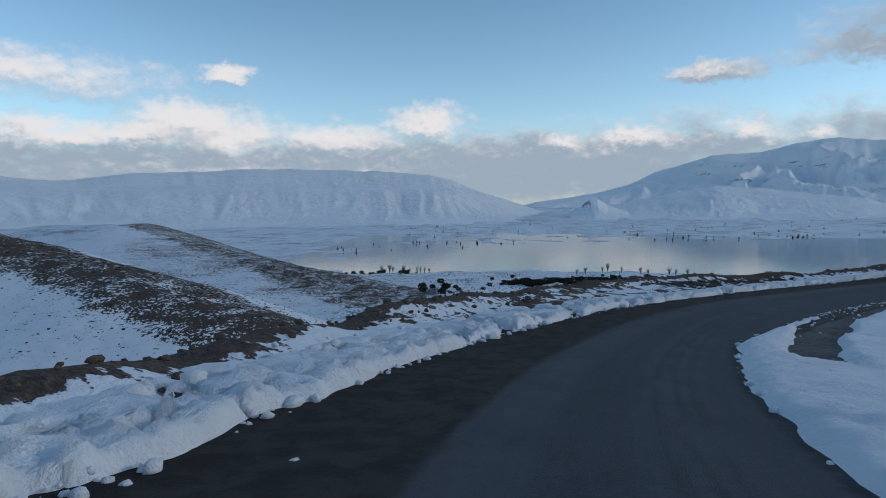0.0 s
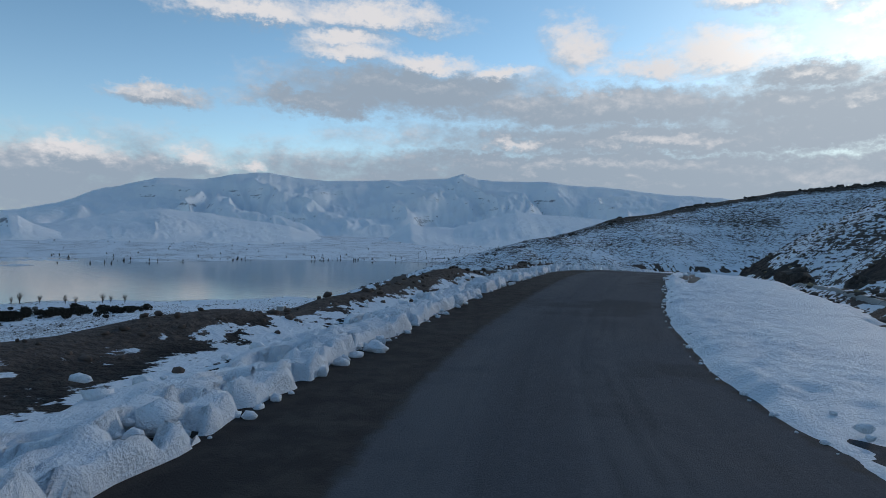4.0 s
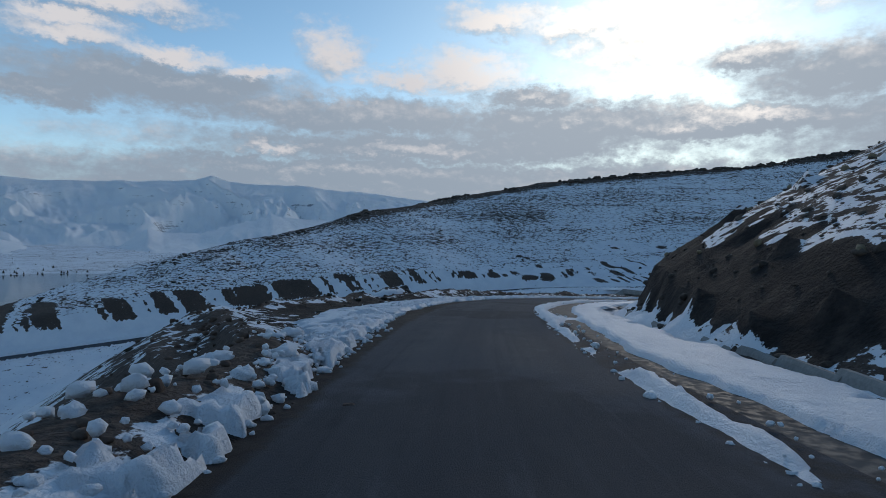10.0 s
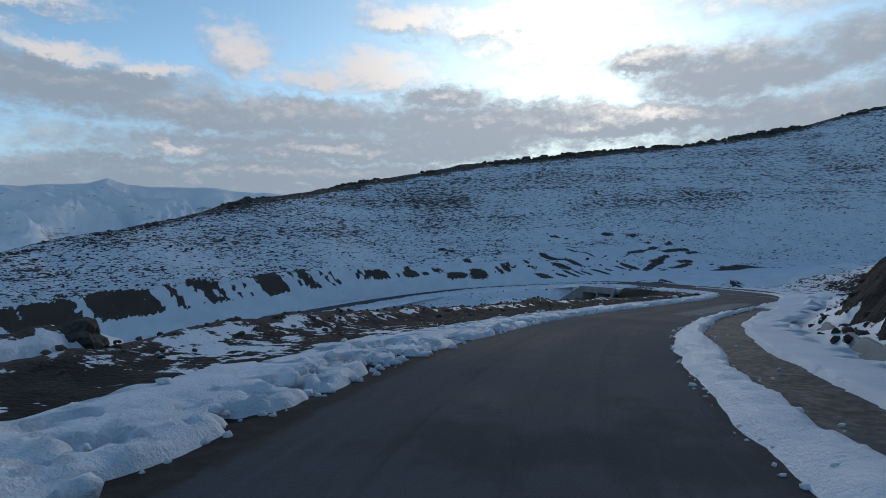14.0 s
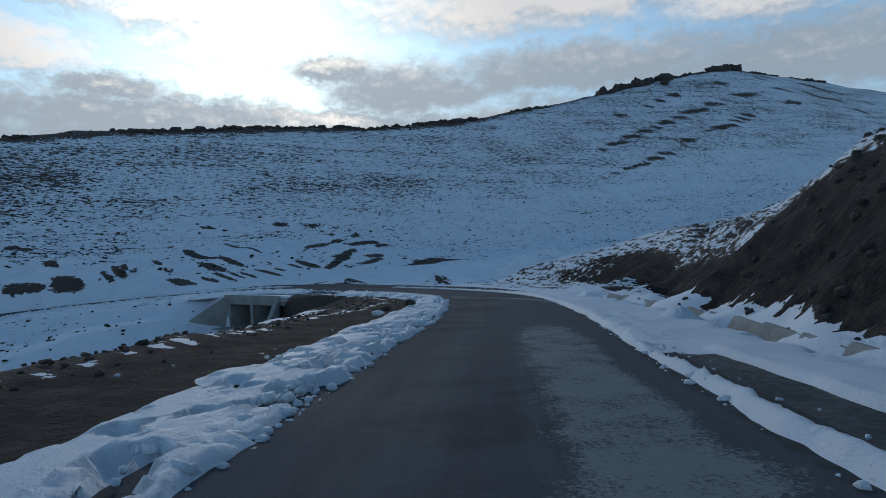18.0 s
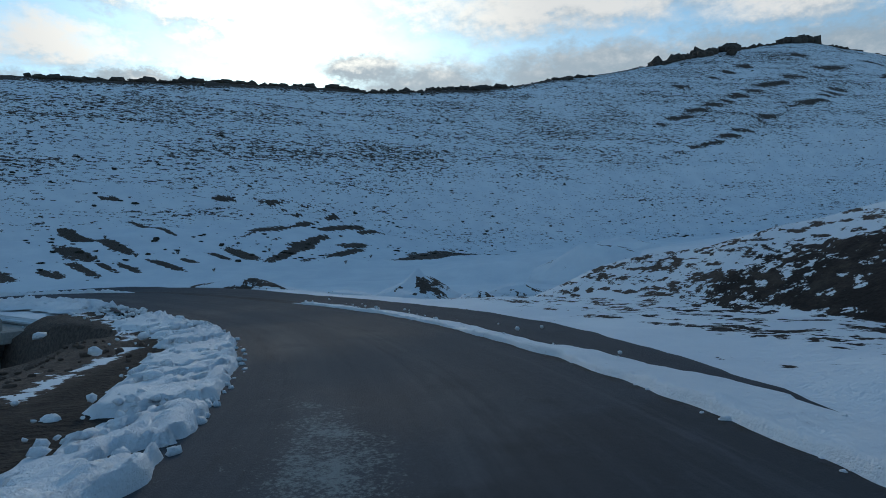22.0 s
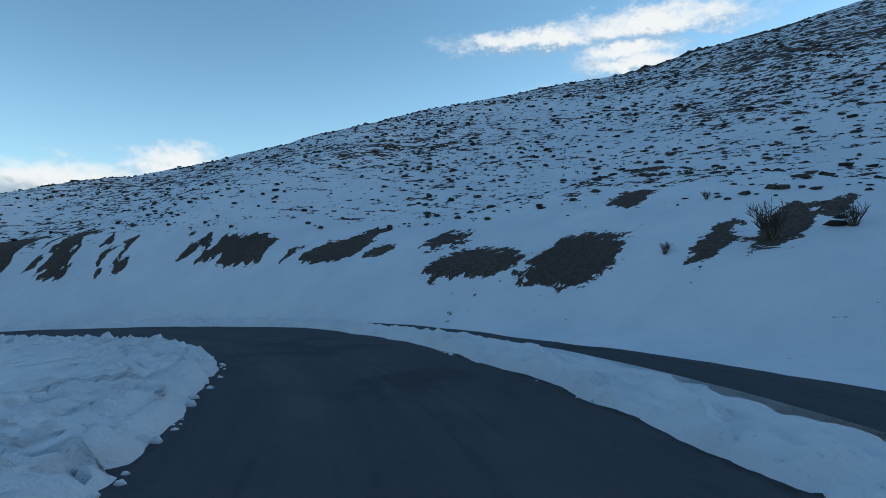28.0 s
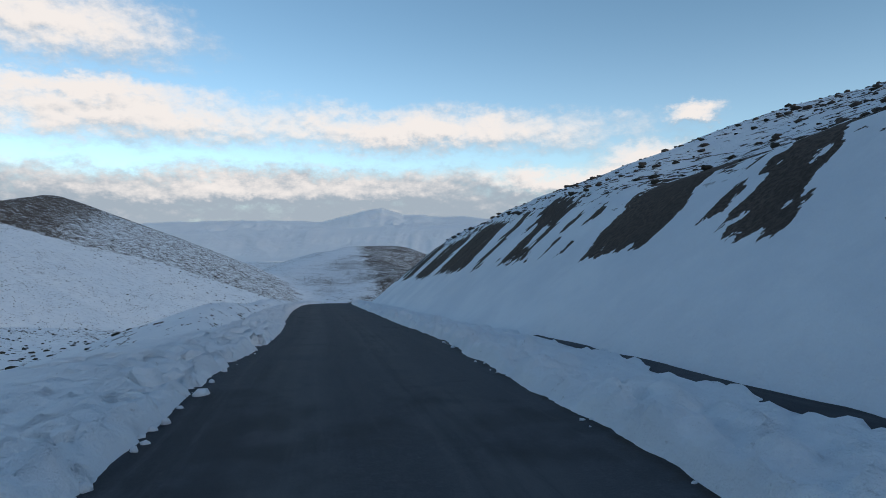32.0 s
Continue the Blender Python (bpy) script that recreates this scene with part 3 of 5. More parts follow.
def natural(x, y):
    s, n = 0.945 * x + 0.327 * y, -0.327 * x + 0.945 * y
    lift = np.clip(48.5 - 0.05 * s, 20, 54)
    base = -51 + lift * np.exp(-np.maximum(n, 0) / np.interp(s, [-20, 40, 90], [75, 110, 150])) + 0.05 * np.clip(-n, 0, 400)
    base = base + 0.012 * np.clip(np.hypot(x, y) - 900, 0, 3000)
    base = base - 7 * smooth(-50, 25, lake_inside(x, y)) * smooth(100, 300, n)
    back = np.clip(np.interp(s, [-30, 0, 29, 58, 83, 106, 128, 146, 156, 175], [-7, -2, 17.2, 19.7, 20.2, 18.2, 6.4, -9.6, -17, -24]) - 3.2 - n, 0, 1e9)
    hill_a = 18.5 * np.exp(-(((s - 68) / 56) ** 2)) * (back / (back + 24)) * (1 - 0.5 * smooth(60, 220, back))
    hill_a = hill_a + np.interp(s, [18, 35, 52, 60, 71, 77, 90, 100, 140, 150, 160, 172], [0.5, 3.0, 3.2, 0.5, 0.6, 2.4, 3.8, 4.6, 3.8, 2.6, 1.5, 0]) * smooth(0, 2.0, back)
    land = base + hill_a + 10 * np.exp(-(((s + 90) / 70) ** 2)) * smooth(0, 60, back)
    rough = 0.45 * fbm(x / 9, y / 9, 4, 1) + 1.3 * fbm(x / 38, y / 38, 3, 2)
    far = smooth(150, 600, np.hypot(x - 100, y - 50))
    land = land + rough * (1 + 1.5 * far)
    hill_b = ridge(x, y, HILL_B, FALL_B, 7) + 0.9 * fbm(x / 14, y / 14, 4, 3) + 1.4 * fbm(x / 50, y / 50, 2, 8)
    hill_b = soft_max(hill_b, ridge(x, y, SHOULDER, 0.35, 1) + 0.5 * fbm(x / 11, y / 11, 4, 9), 3.0)
    hill_c = ridge(x, y, HILL_C, 0.42, 6) + 0.7 * fbm(x / 12, y / 12, 4, 4)
    hill_d = ridge(x, y, HILL_D, 0.36, 8) + 1.2 * fbm(x / 30, y / 30, 4, 7)
    for h, k in ((hill_b, 4.0), (hill_c, 2.0), (hill_d, 3.0)):
        land = soft_max(land, h, k)
    return land


def near_road(x, y):
    """For each place: index of the nearest point of the road's line, distance, and side (right positive)."""
    pts = LINE[::2, :2]
    idx, dist = np.zeros(len(x), np.int64), np.full(len(x), 1e9)
    for a in range(0, len(x), 20000):
        sl = slice(a, a + 20000)
        d = (x[sl, None] - pts[None, :, 0]) ** 2 + (y[sl, None] - pts[None, :, 1]) ** 2
        idx[sl] = d.argmin(1)
        dist[sl] = np.sqrt(d.min(1))
    idx = np.minimum(idx * 2, len(LINE) - 1)
    lat = (x - LINE[idx, 0]) * SIDE[idx, 0] + (y - LINE[idx, 1]) * SIDE[idx, 1]
    return idx, dist, np.where(lat >= 0, 1.0, -1.0)


def land_height(x, y):
    """The ground: natural land cut and filled along the road. Also how far it is cut (above) or filled, the station and the side."""
    shape = np.shape(x)
    x, y = np.ravel(x).astype(float), np.ravel(y).astype(float)
    z = natural(x, y)
    cut, u, lat = np.zeros(len(x)), np.full(len(x), -99.0), np.full(len(x), 99.0)
    close = np.flatnonzero((x > -60) & (x < 260) & (y > -80) & (y < 200))
    xs, ys = x[close], y[close]
    lo, hi = np.full(len(xs), -1e9), np.full(len(xs), 1e9)
    st = slice(0, len(LINE), 8)
    px, py, pz, pu = LINE[st, 0], LINE[st, 1], LINE[st, 2], LINE_U[st]
    sx, sy = SIDE[st, 0], SIDE[st, 1]
    wl, wr = shelf_left(pu), shelf_right(pu)
    face = along(pu, [(-5, 1.0), (4, 1.1), (8, 1.2), (9, 1.6), (11, 2.6), (13.5, 2.8), (15.5, 2.4), (17, 1.5), (20, 1.2), (22, 0.9), (24, 0.6), (28, 0.5), (30, 0.65), (31.2, 0.95), (33, 0.9), (50, 0.8)])
    for a in range(0, len(xs), 8000):
        sl = slice(a, a + 8000)
        dx, dy = xs[sl, None] - px, ys[sl, None] - py
        d = np.hypot(dx, dy)
        right = dx * sx + dy * sy > 0
        out = np.maximum(d - np.where(right, wr, wl), 0)
        lo[sl] = (pz - 0.10 - np.where(right, 0.5, 0.62) * out).max(1)
        hi[sl] = (pz - 0.10 + np.where(right, face, 0.6) * out).min(1)
    i, d, side = near_road(xs, ys)
    zn = z[close]
    new_z = np.minimum(np.maximum(zn, lo), hi)
    flat = smooth(0.5, -0.5, d - np.where(side > 0, shelf_right(LINE_U[i]), shelf_left(LINE_U[i])))
    new_z = np.where(d < 25, new_z * (1 - flat) + (LINE[i, 2] - 0.10) * flat, new_z)
    new_z = new_z + 0.10 * fbm(xs / 2.2, ys / 2.2, 3, 12) * smooth(3.5, 6, d)
    steep = (side > 0) & (zn > new_z + 0.05) & (LINE_U[i] < 23) & (d > 5)
    new_z = new_z + np.where(steep, 0.55 * fbm(xs / 1.4, ys / 1.4, 4, 16) + 0.6 * np.abs(fbm(xs / 4.0, ys / 4.0, 3, 18)), 0)
    # a low berm of earth along the outer edge
    berm = np.where((side < 0) & (LINE_U[i] < 21.5), np.exp(-(((d - shelf_left(LINE_U[i]) + 0.5) / 0.9) ** 2)), 0)
    new_z = new_z + berm * (0.30 + 0.35 * fbm(xs / 2.5, ys / 2.5, 3, 15)) * along(LINE_U[i], [(-5, 1), (16, 1), (20, 0.6), (21.5, 0)])
    # the ditch at the foot of the cut
    ud = LINE_U[i]
    dl = along(ud, [(-5, 7), (4, 7.2), (8, 7.2), (10, 6.0), (12, 5.3), (15, 5.4), (19, 5.7), (22, 6.2), (23, 8), (28, 5.2), (31, 4.7), (33, 4.6), (50, 4.6)])
    ditch = np.where((side > 0) & (((ud > 3.6) & (ud < 22.3)) | ((ud > 28) & (ud < 34.3))), np.exp(-(((d - dl) / np.where(ud > 25, 0.85, 0.5)) ** 2)), 0)
    new_z = new_z - np.where(ud > 25, 0.42, 0.45) * ditch
    # lower ground with spoil heaps beyond the layby
    hollow = smooth(12, 7, np.hypot(xs - 184, (ys - 25) * 0.9)) * smooth(7.0, 8.5, d) * (side > 0)
    new_z = new_z * (1 - hollow) + np.minimum(new_z, -11.3 + 0.2 * fbm(xs / 3, ys / 3, 3, 19)) * hollow
    # the gully in front of the culvert
    p = (xs - CULVERT[0]) * CULVERT_OUT[0] + (ys - CULVERT[1]) * CULVERT_OUT[1]
    q = -(xs - CULVERT[0]) * CULVERT_OUT[1] + (ys - CULVERT[1]) * CULVERT_OUT[0]
    side_slope = np.where(q > 0, 0.36, 0.9)
    q = np.abs(q)
    bed = CULVERT[2] - 0.04 * p + side_slope * np.maximum(q - 3.0 - 0.12 * np.maximum(p, 0), 0)
    new_z = np.where((p > -0.1) & (p < 40), np.minimum(new_z, bed + 0.25 * fbm(xs / 3, ys / 3, 3, 14)), new_z)
    new_z = np.where((p <= -0.1) & (p > -5.3) & (q < 3.0), np.minimum(new_z, CULVERT[2] - 0.15), new_z)
    z[close] = new_z
    cut[close] = np.where(np.abs(new_z - zn) > 0.02, np.where(zn > new_z, 1.0, -1.0), 0.0)
    u[close], lat[close] = ud, d * side
    return z.reshape(shape), cut.reshape(shape), u.reshape(shape), lat.reshape(shape)


TRACKS = [[(5.7, 14.0), (5.6, 15.2), (5.6, 17.1), (5.9, 18.5), (6.7, 20.0), (8.8, 22.2), (12.0, 24.6)], [(4.9, 14.2), (4.7, 15.7), (4.6, 17.5), (4.8, 18.6), (5.9, 20.2), (8.0, 22.6)]]


def in_track(x, y):
    """1 in the wheel tracks that turn off over the snowy bench."""
    best = np.full(np.shape(x), 9.0)
    for line in TRACKS:
        for (ax, ay), (bx, by) in zip(line[:-1], line[1:]):
            dx, dy = bx - ax, by - ay
            f = np.clip(((x - ax) * dx + (y - ay) * dy) / (dx * dx + dy * dy), 0, 1)
            best = np.minimum(best, np.hypot(x - ax - f * dx, y - ay - f * dy))
    return smooth(0.26, 0.14, best)


# ---- the ground sheet ----
def axis(lo, hi, fine, end_lo, end_hi, ratio):
    core = np.arange(lo, hi + 1e-6, fine)

    def tail(length):
        out, step, at = [], fine, 0.0
        while at < length:
            step *= ratio
            at += step
            out.append(at)
        return np.array(out)

    return np.concatenate([(lo - tail(lo - end_lo))[::-1], core, hi + tail(end_hi - hi)])


# Bare earth on the slope beyond the bend: place, half length along the slope and half height.
PATCHES = [(192.2, 69.7, 1.9, 0.55), (194.2, 66.4, 1.5, 0.9), (196.3, 63.0, 0.4, 0.7), (198.4, 62.4, 0.6, 0.7), (199.8, 62.0, 0.3, 0.4), (198.4, 69.1, 0.9, 0.4), (202.6, 72.9, 0.8, 0.4), (196.3, 55.4, 1.4, 0.4), (198.2, 52.4, 0.7, 0.3), (203.9, 52.8, 1.1, 0.7), (208.5, 52.0, 0.8, 1.3), (200.3, 51.1, 0.6, 0.5), (201.3, 49.8, 0.3, 0.4), (201.7, 48.3, 0.4, 0.4), (202.9, 45.8, 0.5, 0.5), (213.4, 48.2, 0.4, 0.8), (209.2, 40.5, 0.9, 0.6), (220.3, 54.5, 0.9, 0.3), (224.6, 43.5, 1.5, 0.3), (202.7, 58.9, 0.5, 0.4), (190.2, 74.8, 0.7, 0.3), (204.7, 44.3, 0.6, 0.2), (200.7, 57.7, 0.4, 0.3), (207.6, 42.2, 0.5, 0.3), (226.9, 24.5, 2.2, 1.0), (232.6, 8.9, 1.1, 0.6), (213.4, 21.4, 1.7, 0.5), (229.1, 30.2, 1.0, 0.4), (218.1, 29.3, 2.1, 0.3)]


def bare_ground(x, y, z, cut, u, lat):
    """Where the snow has gone, 0 to 1, and where tussocks show through."""
    bare, speck, rock = np.zeros(x.shape), np.zeros(x.shape), np.zeros(x.shape)
    s, n = 0.945 * x + 0.327 * y, -0.327 * x + 0.945 * y
    patch = fbm(x / 7, y / 7, 3, 21)
    hb = ridge(x, y, HILL_B, FALL_B, 7)
    on_b = smooth(-7, -3, hb - z) * (x > 95)
    crest = crest_height(x, y, HILL_B) - z
    bare = np.where(on_b > 0.3, 0.14 + 0.10 * patch, bare)
    bare = np.maximum(bare, on_b * smooth(2.6, 0.3, crest) * (0.36 + 0.4 * smooth(-9, 3, z)))
    rise = z - np.interp(y, [-90, -20, 20, 60, 80, 110], [8, -4, -7, -8, -9, -12])
    speck = np.where(on_b > 0.3, 0.58 + 0.36 * smooth(np.interp(y, [40, 90], [3, 1]), np.interp(y, [40, 90], [13, 5]), rise) + 0.12 * patch, speck)
    cluster = smooth(11, 3, np.hypot(np.hypot(x - 225, y - 81) * 0.8, (z - 6) * 2.2)) * (on_b > 0.3)
    speck = speck + 0.35 * cluster
    valley = (n > 10) & (on_b < 0.3)
    speck = np.where(valley, 0.5 + 0.42 * smooth(-0.5, 0.4, fbm(x / 30, y / 30, 3, 31)), speck)
    bare = np.where(valley, 0.17 + 0.24 * smooth(0.1, 0.6, fbm(x / 45, y / 22, 3, 33)), bare)
    # inner hill
    on_a = ((n < 0) | ((lat > 0) & (lat < 45))) & (s > 5) & (s < 165) & (x < 172) & (lat > 0)
    bare = np.where(on_a, 0.04 + 0.16 * patch, bare)
    speck = np.where(on_a, 1.06 + 0.25 * patch, speck)
    face = (cut > 0) & (lat > 0) & (u > 4.4 + 0.3 * patch) & (u < 24) & ((u < 8.2 + 0.4 * patch) | (u > 10.0 + 0.4 * patch))
    road_z = np.interp(u, LINE_U, LINE[:, 2])
    foot = lat - shelf_right(u)
    face = face & (foot < along(u, [(8, 4), (11, 3), (13.5, 4.5), (16, 7.5), (24, 7.5)]))
    shaded_cliff = (lat > 0) & (foot > -0.2) & (z > road_z + 0.25) & (((u > 4.7 + 0.4 * patch) & (u < 8.0 + 0.5 * patch) & (foot < 5 + 2 * patch)) | ((u > 10.2 + 0.4 * patch) & (u < 24) & (foot < 1.5 * patch + along(u, [(10.4, 2.0), (12, 2.6), (13.5, 3.2), (16, 6.5), (21, 7.0), (22.5, 4.0), (24, 2.0)]))))
    grassy = smooth(2.4, 4.2, foot + 1.6 * patch) * smooth(18.0, 19.8, u + 0.5 * patch)
    bare = np.where(face | shaded_cliff, 0.95 - 0.35 * smooth(22.8, 24, u) - 0.52 * grassy, bare)
    speck = np.where(face | shaded_cliff, 0.95 * smooth(0.3, 0.8, grassy), speck)
    # rock brings in the darker colour that holds the cuttings' shade
    rock = np.where(face | shaded_cliff, 1.0 - grassy, rock)
    # cut above the last stretch: earth in broken patches
    above = z - np.interp(u, LINE_U, LINE[:, 2])
    tail = (lat > 4) & (lat < 48) & (u > 22.5) & (on_b > 0.02)
    arc = u * 11 + 0.5 * above
    lean = arc - 1.1 * above
    slots = 0.6 * vnoise(lean / 2.6, lat * 0.02, 41) + 0.4 * vnoise(lean / 0.7, above * 0.3, 44)
    top = along(u, [(29, 2.6), (30.5, 2.9), (32, 4.0), (33.3, 4.5), (35, 5.4), (50, 5.4)])
    base = along(u, [(29, 2.1), (31, 2.0), (33, 1.8), (35, 1.9), (50, 1.9)])
    band = smooth(base, base + 0.5, above + 0.4 * patch) * smooth(0.25, -0.25, above - top + 0.9 * patch)
    low = smooth(71, 74, y + 0.4 * patch) * smooth(29.6, 30.4, u)
    open_slots = smooth(0.47, 0.60, slots + 0.13 * smooth(32.3, 34.5, u))
    bare = np.where(tail & (above < top + 1.5), low * (0.98 * open_slots * band - 0.12) + (1 - low) * bare, bare)
    near = tail & (y > -5) & (x < 240)
    for px, py, half, tall in PATCHES:
        pz = float(land_height(np.array([px]), np.array([py]))[0][0])
        gx, gy = (0.8, 0.6) if py > 40 else (0.97, 0.24)
        run = (-(x - px) * gy + (y - py) * gx) + (0.45 if py > 56 else -0.5) * (z - pz)
        at = np.hypot(x - px, y - py) < 3 * half + 6
        hole = smooth(1.45, 0.45, (np.abs(run / (half + 0.05)) ** 3 + np.abs((z - pz) / (tall + 0.02)) ** 3) ** 0.333)
        bare = np.where(near & at, np.maximum(bare, 0.86 * hole), bare)
    speck = np.where(tail & (y > 64) & (above > top - 0.6), np.maximum(speck, 0.9), speck)
    turn = 55 * np.arctan2(y - 50, x - 165) - 0.5 * above
    spots = 0.85 * smooth(0.64, 0.74, vnoise(turn / 1.7 + 0.6 * above, above * 1.7, 43) + 0.12 * vnoise(turn / 9, above * 0.1, 49)) * smooth(13.0, 5.0, above) * smooth(0.4, 1.0, above)
    foot = 0.75 * smooth(0.69, 0.77, vnoise(arc / 1.9, above * 1.2 + 9, 45)) * smooth(0.15, 0.35, above) * smooth(1.5, 0.9, above) * smooth(23.5, 24.5, u) * smooth(29.5, 28.0, u)
    bare = np.where(tail & (y < 62), np.maximum(bare, np.maximum(spots * smooth(44, 38, y), foot)), bare)
    # strata below the summit
    wave = crest + 0.9 * fbm(x / 30, y / 30, 3, 47)
    ledge = np.zeros(x.shape)
    for deep, wide in ((6.0, 0.5), (12.5, 0.8), (19.0, 0.6)):
        ledge = np.maximum(ledge, np.exp(-(((wave - deep - 0.05 * np.abs(y + 125)) / wide) ** 2)))
    bare = np.where((on_b > 0.3) & (y < -15), np.maximum(bare, ledge * smooth(-10, -60, y) * smooth(-0.6, 0.0, fbm(x / 12, y / 12, 3, 48))), bare)
    speck = np.where(tail, speck * smooth(3.2, 5.0, above), speck)
    # earth banks on the outer side of the road
    fill = (lat < 0) & (lat > -30) & (cut < 0)
    out = -lat - shelf_left(u)
    band = along(u, [(-5, 0.85), (3, 0.85), (5, 0.9), (9, 0.95), (12, 0.6), (15, 0.75), (18, 0.9), (21, 0.85), (23, 0.95), (25.7, 0.95), (26.2, 0.15), (30, 0.1), (34, 0.3), (50, 0.3)])
    bare = np.where(fill | ((lat < 0) & (np.abs(out) < 1.6)), band * smooth(-1.5, -0.5, out) * smooth(7.0, 3.0, out) + 0.12 * patch, bare)
    bench = (lat < 0) & (-lat < shelf_left(u) - 1.2) & (u > -5) & (u < 33)
    bb = along(u, [(-5, 0.05), (1.5, 0.12), (4, 0.3), (6, 0.85), (11, 0.85), (12.2, 0.55), (12.9, 0.6), (13.4, 0.8), (14.6, 0.75), (15.3, 0.5), (16.2, 0.6), (17, 0.95), (21.5, 0.95), (23.5, 1.0), (24.6, 0.95), (25.1, 1.1), (25.75, 1.1), (26.0, 0.1), (28, -0.1), (33, -0.1)])
    bare = np.where(bench, bb + 0.25 * patch + 0.5 * smooth(2.2, 3.2, u) * smooth(5.5, 4.5, u) * smooth(-4.0, -4.8, lat), bare)
    rows = smooth(0.46, 0.56, vnoise(-lat * 1.1 + 0.6 * patch, u * 2.2, 71)) * smooth(-3.6, -4.6, lat)
    bare = np.where(bench & (u > 2.4) & (u < 6.2), -0.05 + (0.35 + 0.45 * smooth(3.2, 4.2, u)) * rows + 0.2 * patch, bare)
    rock = np.where(bench & (u > 4), 1.0, rock)
    rs = (lat > 0) & (lat < shelf_right(u)) & (u > -5) & (u < 40)
    bare = np.where(rs, along(u, [(-5, 0.0), (22, 0.05), (23, 0.1), (26, 0.2), (28, 0.12), (33, -0.1)]) + 0.1 * patch, bare)
    heap = (lat > 7.5) & (lat < 22) & (u > 21.3) & (u < 25.6) & (on_b < 0.6)
    bare = np.where(heap & ~(face | shaded_cliff), 0.24 + 0.34 * patch, bare)
    speck = np.where(heap, 0.95, speck)
    bare = np.where((u > 0) & (u < 6) & (lat < 0) & (lat > -12), np.maximum(bare, 0.62 * in_track(x, y)), bare)
    # brown ridge across the valley
    hc, hd = ridge(x, y, HILL_C, 0.42, 6), ridge(x, y, HILL_D, 0.36, 8)
    on_c = smooth(-4, -1.5, hc - z) * ((x < 10) & (y > 40))
    down = np.maximum(crest_height(x, y, HILL_C) - z, 0)
    bare = np.where(on_c > 0.5, 0.22 + 0.42 * smooth(3.4, 0.8, down) + 0.1 * patch, bare)
    bare = np.where((on_c > 0.5) & (x < -110), 0.46 + 0.2 * smooth(16, 4, down), bare)
    speck = np.where(on_c > 0.5, 0.5, speck)
    on_d = smooth(-5, -2, hd - z) * ((x < 10) & (y > 250))
    east = smooth(-3, 4, 0.55 * (x + 222) + 0.83 * (y - 389.6))
    bare = np.where(on_d > 0.5, 0.12 + 0.45 * east * (x > -260) + 0.1 * patch, bare)
    return np.clip(bare, -0.3, 1.2), np.clip(speck, 0, 1.3), rock


def build_ground():
    gx = axis(-16, 230, 0.45, -4700, 4700, 1.04)
    gy = axis(-4, 118, 0.45, -4700, 4700, 1.04)
    X, Y = np.meshgrid(gx, gy)
    Z, cut, u, lat = land_height(X, Y)
    bare, speck, rock = bare_ground(X, Y, Z, cut, u, lat)
    me = mesh_of("ground", np.stack([X, Y, Z], -1).reshape(-1, 3), grid_faces(len(gy), len(gx)), M_GROUND, True)
    put_attr(me, "bare", bare), put_attr(me, "speck", speck), put_attr(me, "rock", rock)
    return tagged(new("ground", me), "snow-covered hillsides with bare brown earth showing through", "ground", kind="structure")


build_ground()


# ---- road, verges ----
def strip(name, u0, u1, lats, heights, material, step=1, attrs=None):
    """A sheet along the road: lats and heights are functions of (u, x, y) giving columns of side offset and height over the road."""
    pick = np.flatnonzero((FINE_U >= u0) & (FINE_U <= u1))[::step]
    u, p, sd = FINE_U[pick], FINE[pick], FINE_SIDE[pick]
    lat = lats(u)
    x, y = p[:, 0, None] + sd[:, 0, None] * lat, p[:, 1, None] + sd[:, 1, None] * lat
    z = p[:, 2, None] + heights(u[:, None], lat, x, y)
    me = mesh_of(name, np.stack([x, y, z], -1).reshape(-1, 3), grid_faces(*lat.shape)[:, ::-1], material, True)
    for k, f in (attrs or {}).items():
        put_attr(me, k, np.broadcast_to(f(u[:, None], lat), lat.shape))
    return new(name, me)


def road_edge(u, lat):
    """Mud over the outer shoulder, and a thin rim at the inner edge."""
    rim = along(u, [(-5, -1.2), (3, -1.0), (6, -1.0), (9, -1.25), (11, -1.5), (14, -2.1), (50, -1.6)])
    outer = smooth(0.35, -0.35, lat - rim) * along(u, [(-5, 1), (12, 1), (16, 0.7), (22, 0.4), (50, 0.3)])
    return np.maximum(outer, 0.6 * smooth(0.5, 0.0, edge_right(u) - lat))


def road_salt(u, lat):
    a = smooth(17.3, 18.2, u) * smooth(20.5, 19.9, u) * 1.2 * smooth(0.3, 0.9, lat) * smooth(2.4, 1.8, lat)
    b = 1.15 * smooth(21.2, 21.6, u) * smooth(23.2, 22.6, u) * np.exp(-(((lat - np.interp(u, [21.5, 21.8, 22.2, 22.5, 23.2], [3.2, 2.6, 1.4, -0.4, -0.9])) / 0.5) ** 2))
    c = 0.45 * smooth(10.5, 11.5, u) * smooth(14, 12.5, u) * np.exp(-(((lat - 1.3) / 0.35) ** 2))
    return 0.85 * np.maximum(np.maximum(a, b), c)


def road_track(u, lat):
    return np.maximum(np.exp(-(((lat - 0.9) / 0.4) ** 2)), np.exp(-(((lat + 0.75) / 0.4) ** 2)))


road = strip("road", -4.8, 42, lambda u: np.linspace(0, 1, 19)[None] * (edge_left(u) + edge_right(u) + 1.2)[:, None] - (edge_left(u) + 0.6)[:, None],
             lambda u, l, x, y: 0.012 * fbm(x / 1.5, y / 1.5, 2, 51), M_ROAD, 3, {"edge": road_edge, "salt": road_salt, "track": road_track, "lane": lambda u, l: l})
tagged(road, "dark damp asphalt road with frosty salt patches", "road", kind="structure")


